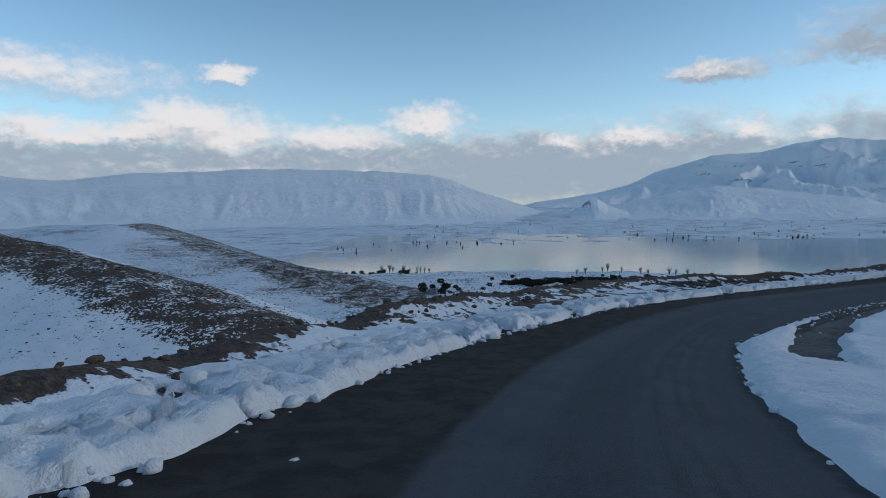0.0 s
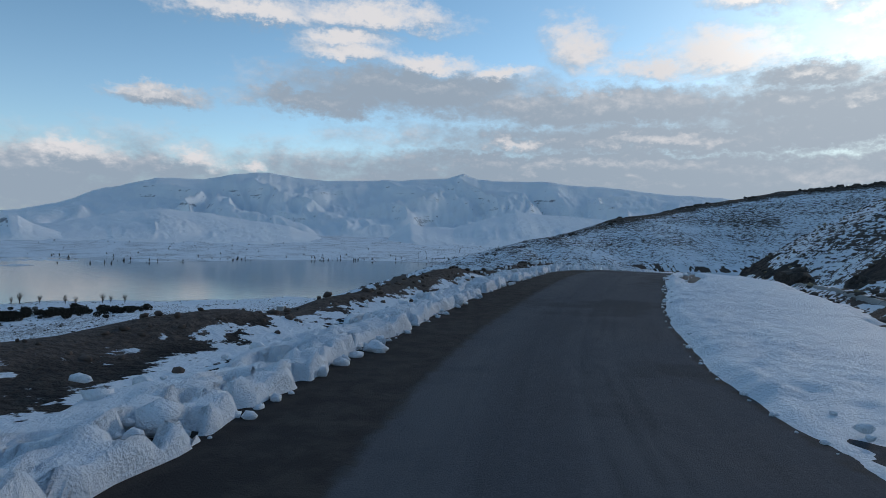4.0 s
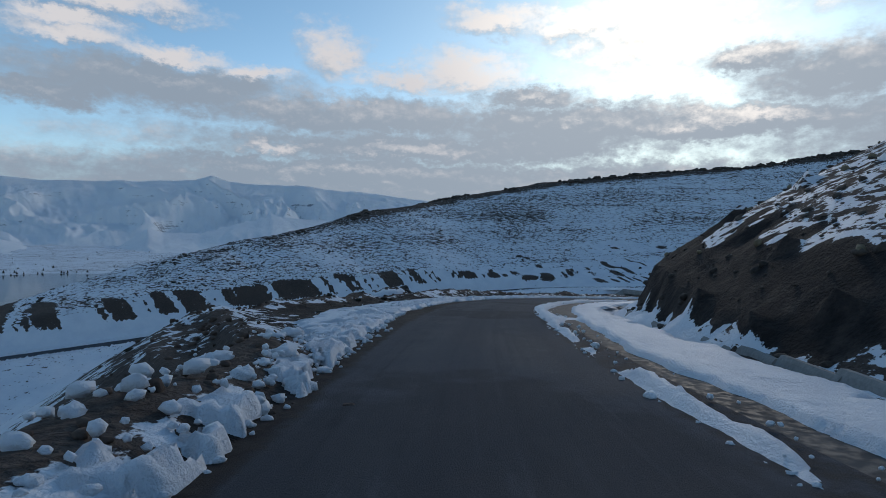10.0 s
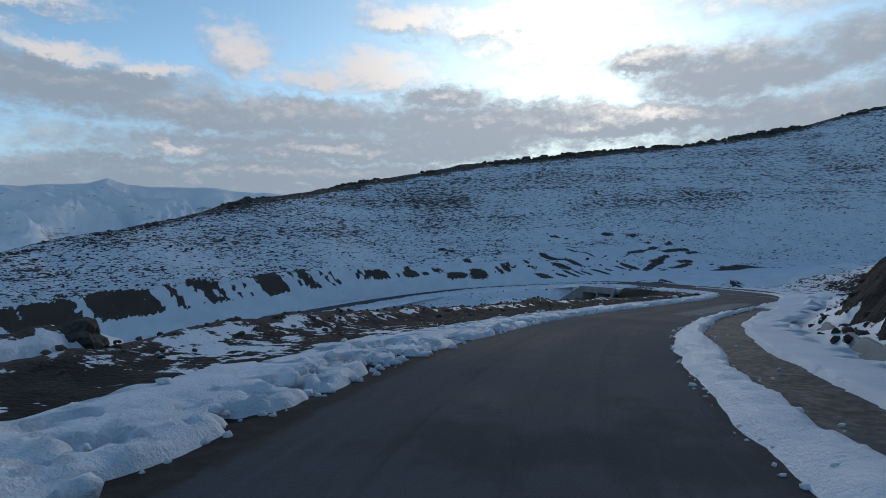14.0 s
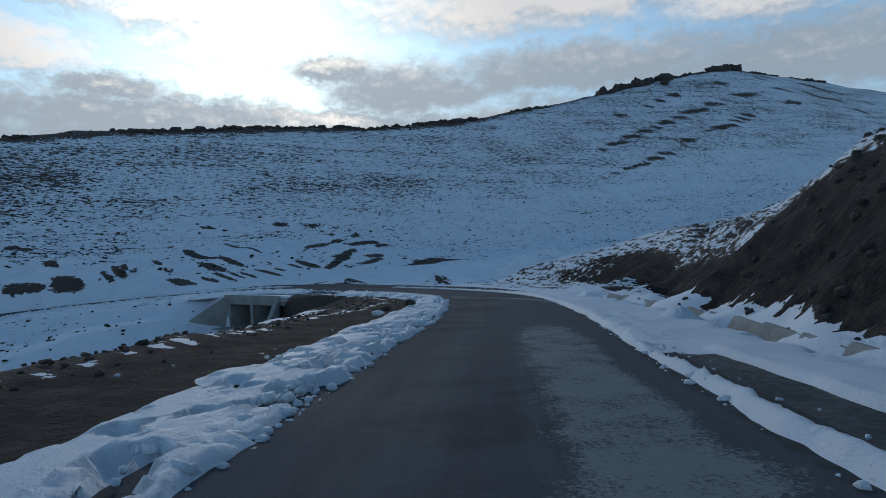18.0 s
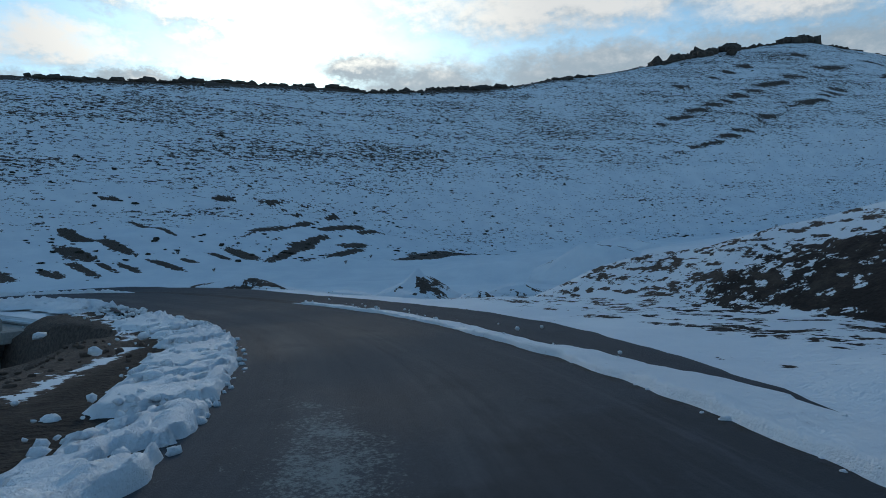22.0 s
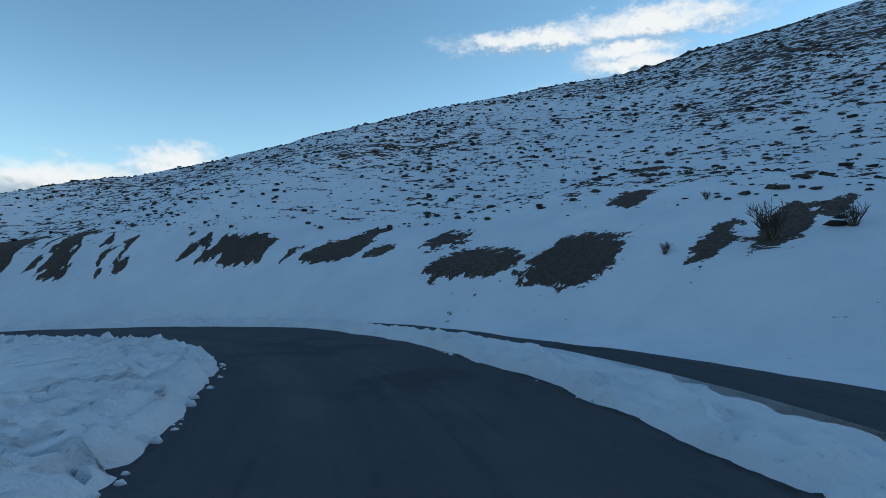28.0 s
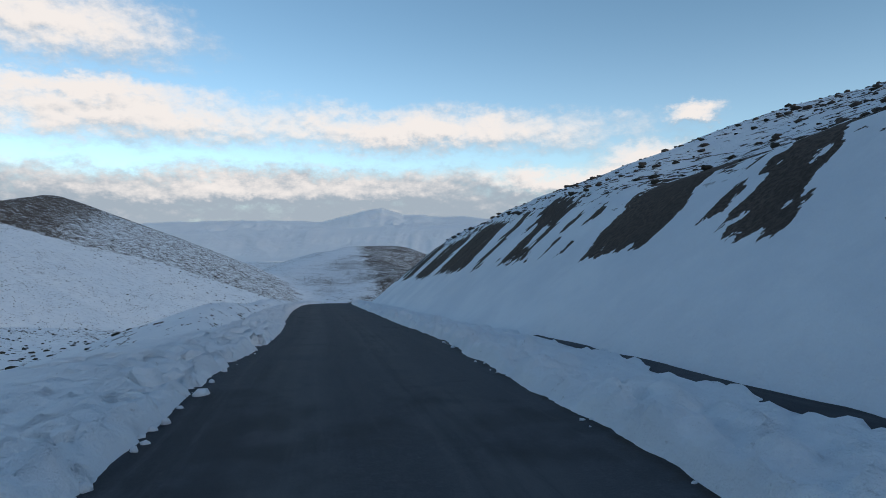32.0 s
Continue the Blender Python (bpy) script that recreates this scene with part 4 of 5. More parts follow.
def spread(n, power=1.0):
    return np.linspace(0, 1, n) ** power


def ragged(u, seed, size):
    """An uneven edge: noise along the way, in metres."""
    s = u * 4.6
    return size * (0.22 * fbm(s / 2.6, s * 0 + seed, 3, seed) + 0.75 * fbm(s / 0.55, s * 0 + seed, 3, seed + 1))


def ice_mask(u, lat):
    """Wet tracks and ice beside the road, where the snow is gone."""
    n = 0.35 * fbm(u * 3.0, lat * 1.2, 3, 81)
    a = smooth(1.4, 2.2, u) * smooth(4.9, 4.3, u) * smooth(0.62, 0.42, np.abs(lat - 3.2) + n)
    b = smooth(5.8, 6.8, u) * smooth(13.2, 12.4, u) * smooth(0.50, 0.30, np.abs(lat - 3.0) + 1.3 * n)
    c = smooth(12.6, 13.2, u) * smooth(19.7, 19.2, u) * smooth(0.56, 0.40, np.abs(lat - 3.0 - 0.08 * (u - 14)) + 0.6 * n)
    return np.maximum(np.maximum(a, b), c)


def verge_left(name, u0, u1):
    def lats(u):
        w = along(u, [(-5, 2.6), (2.4, 2.4), (3.2, 1.6), (4.6, 1.4), (5.5, 1.4), (7, 1.9), (9, 1.6), (11, 1.6), (13, 3.0), (16, 2.4), (18, 2.1), (19, 2.4), (21.5, 2.2), (22.5, 1.4), (25.5, 1.4), (27, 2.6), (28, 4.2), (33, 4.2), (42, 2.0)]) + ragged(u, 62, 0.5)
        return -(edge_left(u) + ragged(u, 61, 0.2) * along(u, [(26, 1), (28, 0.5)]))[:, None] - spread(30, 1.15)[None] * w[:, None]

    def heights(u, l, x, y):
        f = np.linspace(0, 1, 30)[None]
        h = along(u, [(-5, 0.15), (5, 0.16), (8, 0.17), (11, 0.16), (12.5, 0.11), (16, 0.11), (24, 0.11), (27, 0.12), (33, 0.12), (42, 0.14)])
        shape = smooth(0.0, 0.06, f) * (1 - 0.45 * smooth(0.25, 1.0, f))
        lumps = 0.75 + 0.3 * fbm(x / 1.6, y / 1.6, 2, 63) + 0.6 * np.abs(fbm(x / 0.55, y / 0.55, 2, 64)) + (0.9 + 1.3 * smooth(25, 28, u)) * np.abs(fbm(x / 0.24, y / 0.24, 2, 67)) * smooth(1.1, 0.3, f) + 0.75 * np.abs(fbm(x / 0.13, y / 0.13, 2, 68)) * smooth(1.1, 0.2, f)
        gaps = along(u, [(-5, 0.05), (3, 0.12), (5, 0.2), (7, 0.55), (11, 0.5), (12, 0.12), (15, 0.18), (17, 0.2), (20, 0.2), (22, 0.15), (24.9, 0.1), (25.15, 1.6), (25.7, 1.6), (25.9, 0.1), (27, 0.0), (33, 0)])
        hole = smooth(-0.03, 0.10, fbm(x / 0.6, y / 0.6, 4, 65, 0.66) + 0.36 - 0.75 * gaps - 0.15 * gaps * f)
        hole = hole * (1 - in_track(x, y))
        return h * shape * lumps * hole - 0.02 - 0.14 * smooth(0.86, 1.0, f) - 0.08 * (1 - hole)

    return strip(name, u0, u1, lats, heights, M_BANK, 1)


def verge_right(name, u0, u1):
    def width(u):
        return along(u, [(-5, 4.6), (3, 4.6), (5, 4.2), (9, 3.2), (12, 2.9), (15, 3.2), (19, 2.8), (21.5, 3.0), (22.6, 1.3), (23.4, 0.7), (25.0, 0.5), (25.15, 0.02), (26.9, 0.02), (27.1, 0.3), (27.6, 0.7), (28, 1.3), (29, 1.6), (30.6, 1.5), (31, 1.8), (33, 2.4), (42, 2.0)])

    def lats(u):
        return (edge_right(u) + ragged(u, 71, 0.11))[:, None] + spread(32, 1.1)[None] * (width(u) * (1 + 0.25 * ragged(u, 72, 1.0)))[:, None]

    def heights(u, l, x, y):
        f = np.linspace(0, 1, 32)[None]
        h = along(u, [(-5, 0.2), (4, 0.2), (9, 0.15), (14, 0.16), (20, 0.18), (22.5, 0.14), (25, 0.1), (25.15, 0.0), (26.9, 0.0), (27.3, 0.14), (31, 0.18), (42, 0.2)])
        shape = smooth(0.0, 0.1, f) * (1 - 0.4 * smooth(0.25, 1.0, f))
        lumps = 0.7 + 0.3 * fbm(x / 1.3, y / 1.3, 2, 73) + (0.6 + 1.0 * smooth(24, 28, u)) * np.abs(fbm(x / 0.4, y / 0.4, 3, 74)) * smooth(1.0, 0.2, f) + (0.14 + 0.7 * smooth(24, 28, u)) * fbm(x / 0.2, y / 0.2, 2, 76)
        ice = ice_mask(u, l)
        return h * shape * lumps * (1 - ice) - 0.02 - 0.12 * smooth(0.92, 1.0, f) - 0.1 * ice

    return strip(name, u0, u1, lats, heights, M_BANK, 1)


tagged(verge_left("snow_bank", -4.8, 42), "crumbly ploughed snow bank with gaps along the road's outer edge", "snow bank", kind="structure")
tagged(verge_right("snow_bank", -4.8, 42), "smooth ploughed snow strip along the road's inner edge", "snow bank", kind="structure")


def wet_strip():
    lats = lambda u: np.linspace(2.0, 4.3, 14)[None] * np.ones((len(u), 1))
    return strip("wet_verge", 1.0, 20.8, lats, lambda u, l, x, y: -0.015 + 0.005 * fbm(x / 0.6, y / 0.6, 3, 83) - 0.12 * (l < edge_right(u) + 0.1), M_ICE, 3)


tagged(wet_strip(), "brown wet ice and meltwater beside the road", "ice", kind="structure")


def layby(u0, u1):
    """The dark paved strip outside the hairpin, beyond the thin line of snow."""
    def outer(u):
        return along(u, [(22.0, 3.2), (22.8, 4.3), (23.7, 5.3), (24.1, 5.5), (24.8, 5.4), (25.5, 5.2), (26.2, 5.7), (27.2, 5.9), (27.7, 7.4), (28.3, 6.6), (29, 5.7), (29.8, 5.0), (30.6, 5.1), (31.5, 5.0), (33, 4.9), (34.2, 5.2)]) + ragged(u, 91, 0.15)

    def inner(u):
        return np.maximum(edge_right(u) + 0.15, along(u, [(22, 2), (27.6, 2), (28.4, 4.2), (29.5, 4.5), (30.5, 4.3), (33, 4.3), (34.2, 5.1)]))

    lats = lambda u: inner(u)[:, None] + np.linspace(0, 1, 12)[None] * (outer(u) - inner(u))[:, None]
    return strip("layby", u0, u1, lats, lambda u, l, x, y: -0.02 + 0.015 * fbm(x / 1.2, y / 1.2, 3, 92) - 0.02 * smooth(28.6, 29.6, u), M_ROAD, 3,
                 {"edge": lambda u, l: 0.35 + 0 * l, "salt": lambda u, l: 0.0 * l, "track": lambda u, l: 0.0 * l, "lane": lambda u, l: l})


tagged(layby(22.0, 34.2), "dark muddy paved strip outside the bend", "layby", kind="structure")


# ---- lake and mountains ----
def build_lake():
    v = [(-160, 300, LAKE_Z), (1700, 300, LAKE_Z), (1700, 1400, LAKE_Z), (-160, 1400, LAKE_Z)]
    return tagged(new("lake", mesh_of("lake", v, [(0, 1, 2, 3)], M_WATER)), "still grey-blue lake mirroring sky and clouds", "lake", kind="structure")


build_lake()


def mountain(name, profile, near, top, far, label, foot=-46.0, seed=1, fold=0.35, n_az=500, n_r=60, eye=(60.0, 25.0, -2.0), steps=0.0, material=None, fine=0.055):
    """A far massif: profile gives bearing and elevation in degrees of its skyline as seen from eye; near, top, far are distances."""
    az = np.linspace(profile[0][0], profile[-1][0], n_az)
    el = np.interp(az, [p[0] for p in profile], [p[1] for p in profile])
    el = el + 0.16 * fbm(az / 2.2, az * 0, 4, seed) * smooth(0, 1.5, el)
    r = np.concatenate([np.linspace(near, top, n_r), np.linspace(top, far, 12)[1:]])
    A, R = np.meshgrid(np.radians(az), r)
    f = np.clip((R - near) / (top - near), 0, 1)
    crest = eye[2] + top * np.tan(np.radians(el))[None]
    fold_n = fbm(A * 13 + 1.4 * fbm(A * 5, R / 900, 3, seed + 5), R / 1100, 4, seed + 1, 0.42)
    spur = 1 - np.abs(fold_n) * 2.2
    up = f ** (1.23 - 0.2 * min(1.0, fold * 4) * (spur - 0.6))
    z = foot + (crest - foot) * np.clip(up + fold * (spur - 0.6) * f * (1 - f) * 1.5, 0, 1)
    z = z + (crest - foot) * fine * (1 - 2 * np.abs(fbm(A * 45, R / 260, 4, seed + 2))) * f * (1 - f) * 3
    if steps:
        z = z + steps * np.sin(z / 16.0) * f * (1 - f) * 4
    z = np.where(R > top, crest - (R - top) * 0.35, z)
    z[0] = foot - 40
    X, Y = eye[0] + R * np.sin(A), eye[1] + R * np.cos(A)
    me = mesh_of(name, np.stack([X, Y, z], -1).reshape(-1, 3), grid_faces(len(r), n_az)[:, ::-1], material or M_MOUNT, True)
    return tagged(new(name, me), label, "mountain", kind="structure")


mountain("backdrop_mesa", [(-69.7, 0.89), (-57.7, 1.19), (-47.7, 1.62), (-40.7, 2), (-35.7, 2.21), (-30.7, 2.72), (-21.2, 3.27), (-13.7, 3.36), (-5.7, 2.94), (-2.7, 2.31), (0.3, 1.27), (4.8, -0.28), (8.3, -1.42)], 1300, 2300, 2700,
         "broad snow-covered table mountain with faint rock ledges beyond the lake", seed=3, fold=0.05, steps=12, n_r=110, material=M_FOOT, fine=0.014)
mountain("backdrop_range", [(1.3, -1.14), (6.3, 0.1), (11.8, 0.85), (14.3, 1.53), (16.8, 2.61), (21.5, 3.97), (25.3, 4.15), (27.3, 4.54), (30.8, 5.12), (33.3, 4.62), (35.8, 4.51), (43.3, 4.8), (47.3, 5.2), (48.8, 5.7), (50.3, 5.11), (56.3, 5.03), (63.3, 4.46), (72.3, 3.63), (80.3, 2.8), (94.3, 1.97)],
         2500, 4300, 4600, "long snow-covered mountain range with folded flanks", seed=11, fold=0.5, n_az=900, n_r=90)
mountain("backdrop_foothill", [(9.3, -1.33), (12.3, -0.36), (16.3, 0.51), (21.3, 1.47), (25.3, 1.15), (28.8, 0.63), (32.3, 0.22), (34.8, -0.59), (37.3, -1.59)], 1500, 2300, 2600,
         "snowy foothill with dark rock ledges", seed=23, fold=0.2, n_az=300, n_r=60, steps=4, material=M_FOOT)
mountain("backdrop_foothill", [(39.8, -1.6), (41.3, -0.8), (43.6, 0.9), (44.8, 0.5), (47.8, 0.5), (53.7, 2.22), (58.3, 1.93), (66.3, 1.28), (74.3, 0.54), (82.3, -0.58)], 1700, 2500, 2800,
         "low snowy hill with a rocky knob", seed=29, fold=0.2, n_az=300, n_r=60, steps=4, material=M_FOOT)
mountain("backdrop_butte", [(5.3, -1.99), (7.7, -1.31), (9.6, -0.23), (10.4, 0.46), (11, 0.45), (11.9, -0.15), (14.2, -0.97), (17.3, -2.1)], 1450, 1900, 2150,
         "small pointed butte with a dark rock cap", seed=31, fold=0.1, n_az=160, n_r=40, steps=3, material=M_BUTTE)
mountain("backdrop_range", [(-97.7, 1.78), (-83.7, 2.2), (-71.7, 1.72), (-66.7, 1.94), (-61.7, 2.26), (-57.7, 2.29), (-53.7, 2.02), (-49.7, 3.05), (-47.7, 3.42), (-45.7, 2.68), (-39.7, 2.48), (-33.7, 1.78)], 2600, 4300, 4600,
         "distant snow peaks half lit below the clouds", seed=37, fold=0.5, n_az=400)


# ---- loose things ----
def rock_verts(rng, n=1, flat=0.7):
    """Vertices and faces of an angular stone about 1 m across."""
    t = (1 + 5**0.5) / 2
    v = np.array([(-1, t, 0), (1, t, 0), (-1, -t, 0), (1, -t, 0), (0, -1, t), (0, 1, t), (0, -1, -t), (0, 1, -t), (t, 0, -1), (t, 0, 1), (-t, 0, -1), (-t, 0, 1)]) / 3.8
    f = np.array([(0, 11, 5), (0, 5, 1), (0, 1, 7), (0, 7, 10), (0, 10, 11), (1, 5, 9), (5, 11, 4), (11, 10, 2), (10, 7, 6), (7, 1, 8), (3, 9, 4), (3, 4, 2), (3, 2, 6), (3, 6, 8), (3, 8, 9), (4, 9, 5), (2, 4, 11), (6, 2, 10), (8, 6, 7), (9, 8, 1)])
    v = v * (1 + rng.uniform(-0.32, 0.32, (12, 1))) * np.array([rng.uniform(0.8, 1.3), rng.uniform(0.7, 1.1), flat * rng.uniform(0.7, 1.2)])
    return v, f


def scatter(name, places, sizes, material, label, category, seed, flat=0.7, sink=0.2, kind="stuff", long=1.0):
    """Many stones or tussocks joined into one mesh."""
    rng = np.random.default_rng(seed)
    shapes = [rock_verts(rng, flat=flat) for _ in range(24)]
    vs, fs, at = [], [], 0
    for p, s in zip(places, sizes):
        v, f = shapes[rng.integers(24)]
        a = rng.uniform(0, 6.28)
        c, q = math.cos(a), math.sin(a)
        w = v * s
        vs.append(np.stack([w[:, 0] * c - w[:, 1] * q, (w[:, 0] * q + w[:, 1] * c) * long, w[:, 2] + s * flat * (0.3 - sink)], 1) + p)
        fs.append(f + at)
        at += 12
    me = mesh_of(name, np.concatenate(vs), np.concatenate(fs), material)
    return tagged(new(name, me), label, category, kind=kind)


def on_land(x, y):
    x, y = np.asarray(x, float), np.asarray(y, float)
    z, cut, u, lat = land_height(x, y)
    return np.stack([x, y, z], 1), cut, u, lat


rng = np.random.default_rng(7)
# tussocks and stones on the far hillside, denser in rows along the slope
x, y = rng.uniform(120, 300, 26000), rng.uniform(-90, 175, 26000)
P, cut, u, lat = on_land(x, y)
hb = ridge(x, y, HILL_B, FALL_B, 7)
rows = 0.5 + 0.5 * np.sin(P[:, 2] * 1.9 + 3 * fbm(x / 25, y / 25, 2, 101))
keep = (hb - P[:, 2] > -6) & (np.abs(lat) > 11) & ((P[:, 2] - np.interp(u, LINE_U, LINE[:, 2]) > 4.6) | (y < 62) | (lat < 0)) & (rng.uniform(0, 1, len(x)) < 0.18 + 0.75 * rows * smooth(-0.3, 0.35, fbm(x / 13, y / 13, 3, 102)))
P = P[keep]
scatter("hillside_tussocks", P, 0.12 + 0.38 * rng.uniform(0, 1, len(P)) ** 2, M_SHRUB, "dark low scrub and stones poking through hillside snow", "scrub", 11, 0.6, long=1.5)
# stones on the slope above the last stretch, nearer to the road
x, y = rng.uniform(140, 236, 13000), rng.uniform(62, 128, 13000)
P, cut, u, lat = on_land(x, y)
high = P[:, 2] - np.interp(u, LINE_U, LINE[:, 2])
keep = (lat > 9) & (high > along(u, [(29, 2.8), (32, 3.9), (35, 5.3)])) & (rng.uniform(0, 1, len(x)) < 0.25 + 0.7 * smooth(-0.3, 0.3, fbm(x / 6, y / 6, 3, 106)))
P = P[keep]
scatter("slope_stones", P, 0.10 + 0.34 * rng.uniform(0, 1, len(P)) ** 2.5, M_ROCK, "dark stones poking through the snow above the road", "stones", 26, 0.55, 0.25, long=1.6)
# outcrops along the crest
cx, cy, cz, cs = [], [], [], []
for (ax, ay, az), (bx, by, bz) in zip(HILL_B[1:-2], HILL_B[2:-1]):
    n = int(math.hypot(bx - ax, by - ay) / 0.4)
    f = (np.arange(n) + rng.uniform(0, 1, n)) / n
    thick = vnoise(f * 6 + ax, f * 0 + 1.0, 103) > 0.36
    cx += list((ax + f * (bx - ax) + rng.uniform(-3.5, 0.5, n))[thick])
    cy += list((ay + f * (by - ay) + rng.uniform(-2, 2, n))[thick])
P, *_ = on_land(cx, cy)
scatter("crest_rocks", P, rng.uniform(0.5, 1.9, len(P)) * (0.5 + 0.8 * smooth(-8, 16, P[:, 2])), M_ROCK, "broken dark rock outcrops along the hill's crest", "rocks", 12, 0.6, 0.3)
# the summit's two rock crowns
sx, sy = np.concatenate([rng.normal(313, 2.0, 30), rng.normal(307, 2, 60)]), np.concatenate([rng.normal(-125, 4, 30), rng.uniform(-95, -66, 60)])
P, *_ = on_land(sx, sy)
scatter("summit_rocks", P, np.concatenate([rng.uniform(1.6, 4.6, 30), rng.uniform(1.8, 4.2, 60)]), M_ROCK, "jagged dark summit rocks", "rocks", 13, 0.9, 0.15)
# inner hill: stones, and dry tussocks above the cut
x, y = rng.uniform(20, 172, 15000), rng.uniform(-40, 46, 15000)
P, cut, u, lat = on_land(x, y)
keep = (lat > 6.2) & (lat < 42) & (u > 3.2) & (u < 23) & (cut <= 0)
Q = P[keep]
scatter("slope_tussocks", Q, 0.10 + 0.28 * rng.uniform(0, 1, len(Q)) ** 2, M_TWIG, "dark scrub and stones on the snowy inner slope", "scrub", 14, 0.6)
keep = keep & (rng.uniform(0, 1, len(x)) < 0.13)
Q = P[keep]
scatter("dry_tussocks", Q, rng.uniform(0.15, 0.36, len(Q)), M_GRASS, "straw-coloured dry grass tussocks on the slope", "grass", 15, 0.9, 0.1)
keep = (lat > 5.8) & (lat < 16) & (u > 4) & (u < 21) & (cut > 0)
Q = P[keep]
scatter("cut_stones", Q, rng.uniform(0.1, 0.42, len(Q)), M_ROCK, "loose dark stones on the road cutting", "stones", 16, 0.8, 0.3)
# valley scrub and the earth edge of the road's bench
x, y = rng.uniform(-60, 190, 26000), rng.uniform(20, 200, 26000)
P, cut, u, lat = on_land(x, y)
d = np.hypot(x - 60, y - 40)
keep = (lat < -6) & (rng.uniform(0, 1, len(x)) < 0.42 * smooth(-0.25, 0.4, fbm(x / 16, y / 16, 3, 104)) + 0.05)
Q = P[keep]
scatter("valley_tussocks", Q, rng.uniform(0.14, 0.42, len(Q)), M_SHRUB, "small dark scrub dotted over the snowy valley", "scrub", 17, 0.6)
x, y = rng.uniform(-160, 260, 16000), rng.uniform(150, 430, 16000)
P, cut, u, lat = on_land(x, y)
keep = (lake_inside(x, y) < -8) & (rng.uniform(0, 1, len(x)) < 0.08 + 0.5 * smooth(-0.2, 0.4, fbm(x / 30, y / 12, 3, 105)))
Q = P[keep]
scatter("valley_scrub", Q, rng.uniform(0.3, 1.1, len(Q)), M_SHRUB, "dark scrub in rows over the snowy valley floor", "scrub", 25, 0.5)
# brown ridge
x, y = rng.uniform(-130, 5, 9000), rng.uniform(45, 140, 9000)
P, cut, u, lat = on_land(x, y)
keep = (ridge(x, y, HILL_C, 0.42, 6) - P[:, 2] > -2.5) & (rng.uniform(0, 1, len(x)) < 0.10 + 0.25 * smooth(5, 1, crest_height(x, y, HILL_C) - P[:, 2]))
Q = P[keep]
scatter("ridge_scrub", Q, rng.uniform(0.15, 0.45, len(Q)), M_SHRUB, "dark scrub over the brown ridge", "scrub", 18, 0.6)
# earth clods along the bench edge
pick = rng.integers(0, len(LINE), 5200)
uu = LINE_U[pick]
off = -(shelf_left(uu) + rng.normal(0.2, 1.1, len(pick)))
x, y = LINE[pick, 0] + SIDE[pick, 0] * off, LINE[pick, 1] + SIDE[pick, 1] * off
keep = (uu < 24.5) & (np.hypot(x - 174, y - 46) > 5)
P, cut, u, lat = on_land(x[keep], y[keep])
scatter("earth_clods", P, rng.uniform(0.05, 0.12, len(P)) / rng.uniform(0.45, 1.0, len(P)), M_DIRT, "dark earth clods along the road's outer bank", "earth", 19, 0.7, 0.15)

# crumbs of snow and grit along both road edges
pick = rng.integers(0, len(LINE), 15000)
uu = LINE_U[pick]
left = rng.uniform(0, 1, len(pick)) < 0.62
off = np.where(left, -(edge_left(uu) - 0.12 + rng.gamma(1.3, 0.42, len(pick))), edge_right(uu) - 0.08 + rng.gamma(1.3, 0.25, len(pick)))
x, y = LINE[pick, 0] + SIDE[pick, 0] * off, LINE[pick, 1] + SIDE[pick, 1] * off
keep = (uu > -1) & (uu < 34) & (left | (uu < 25.1) | (uu > 27.2)) & (rng.uniform(0, 1, len(pick)) < along(uu, [(25, 1), (27, 0.35), (34, 0.3)]) * np.where(left, 1, 0.6))
P, cut, u, lat = on_land(x[keep], y[keep])
P[:, 2] = np.maximum(P[:, 2], LINE[pick[keep], 2] - 0.01) + 0.06 * (np.abs(off[keep]) > np.where(left, edge_left(uu), edge_right(uu))[keep] + 0.15)
scatter("snow_crumbs", P, (rng.gamma(2.0, 0.035, len(P)) + 0.025) * np.where(left[keep], 1.0, 0.55), M_CLUMP, "loose white crumbs of snow along the road edges", "snow", 23, 0.8, 0.1)


def box_bm(size, at=(0, 0, 0), turn=0.0, bevel=0.03, top=None):
    """A bevelled box; top scales its upper face."""
    bm = bmesh.new()
    bmesh.ops.create_cube(bm, size=1.0)
    for v in bm.verts:
        if top and v.co.z > 0:
            v.co.x *= top[0]
            v.co.y *= top[1]
        v.co = Vector((v.co.x * size[0], v.co.y * size[1], v.co.z * size[2]))
    if bevel:
        bmesh.ops.bevel(bm, geom=bm.edges[:], offset=bevel, segments=2, affect="EDGES")
    bm.transform(Matrix.Translation(at) @ Matrix.Rotation(turn, 4, "Z"))
    return bm


def prism_bm(outline, thick):
    """An upright plate: outline in (y, z), thickness along x."""
    bm = bmesh.new()
    a = [bm.verts.new((-thick / 2, y, z)) for y, z in outline]
    c = [bm.verts.new((thick / 2, y, z)) for y, z in outline]
    bm.faces.new(a[::-1]), bm.faces.new(c)
    for k in range(len(outline)):
        n = (k + 1) % len(outline)
        bm.faces.new((a[k], a[n], c[n], c[k]))
    bmesh.ops.recalc_face_normals(bm, faces=bm.faces[:])
    bmesh.ops.bevel(bm, geom=bm.edges[:], offset=0.025, segments=1, affect="EDGES")
    return bm


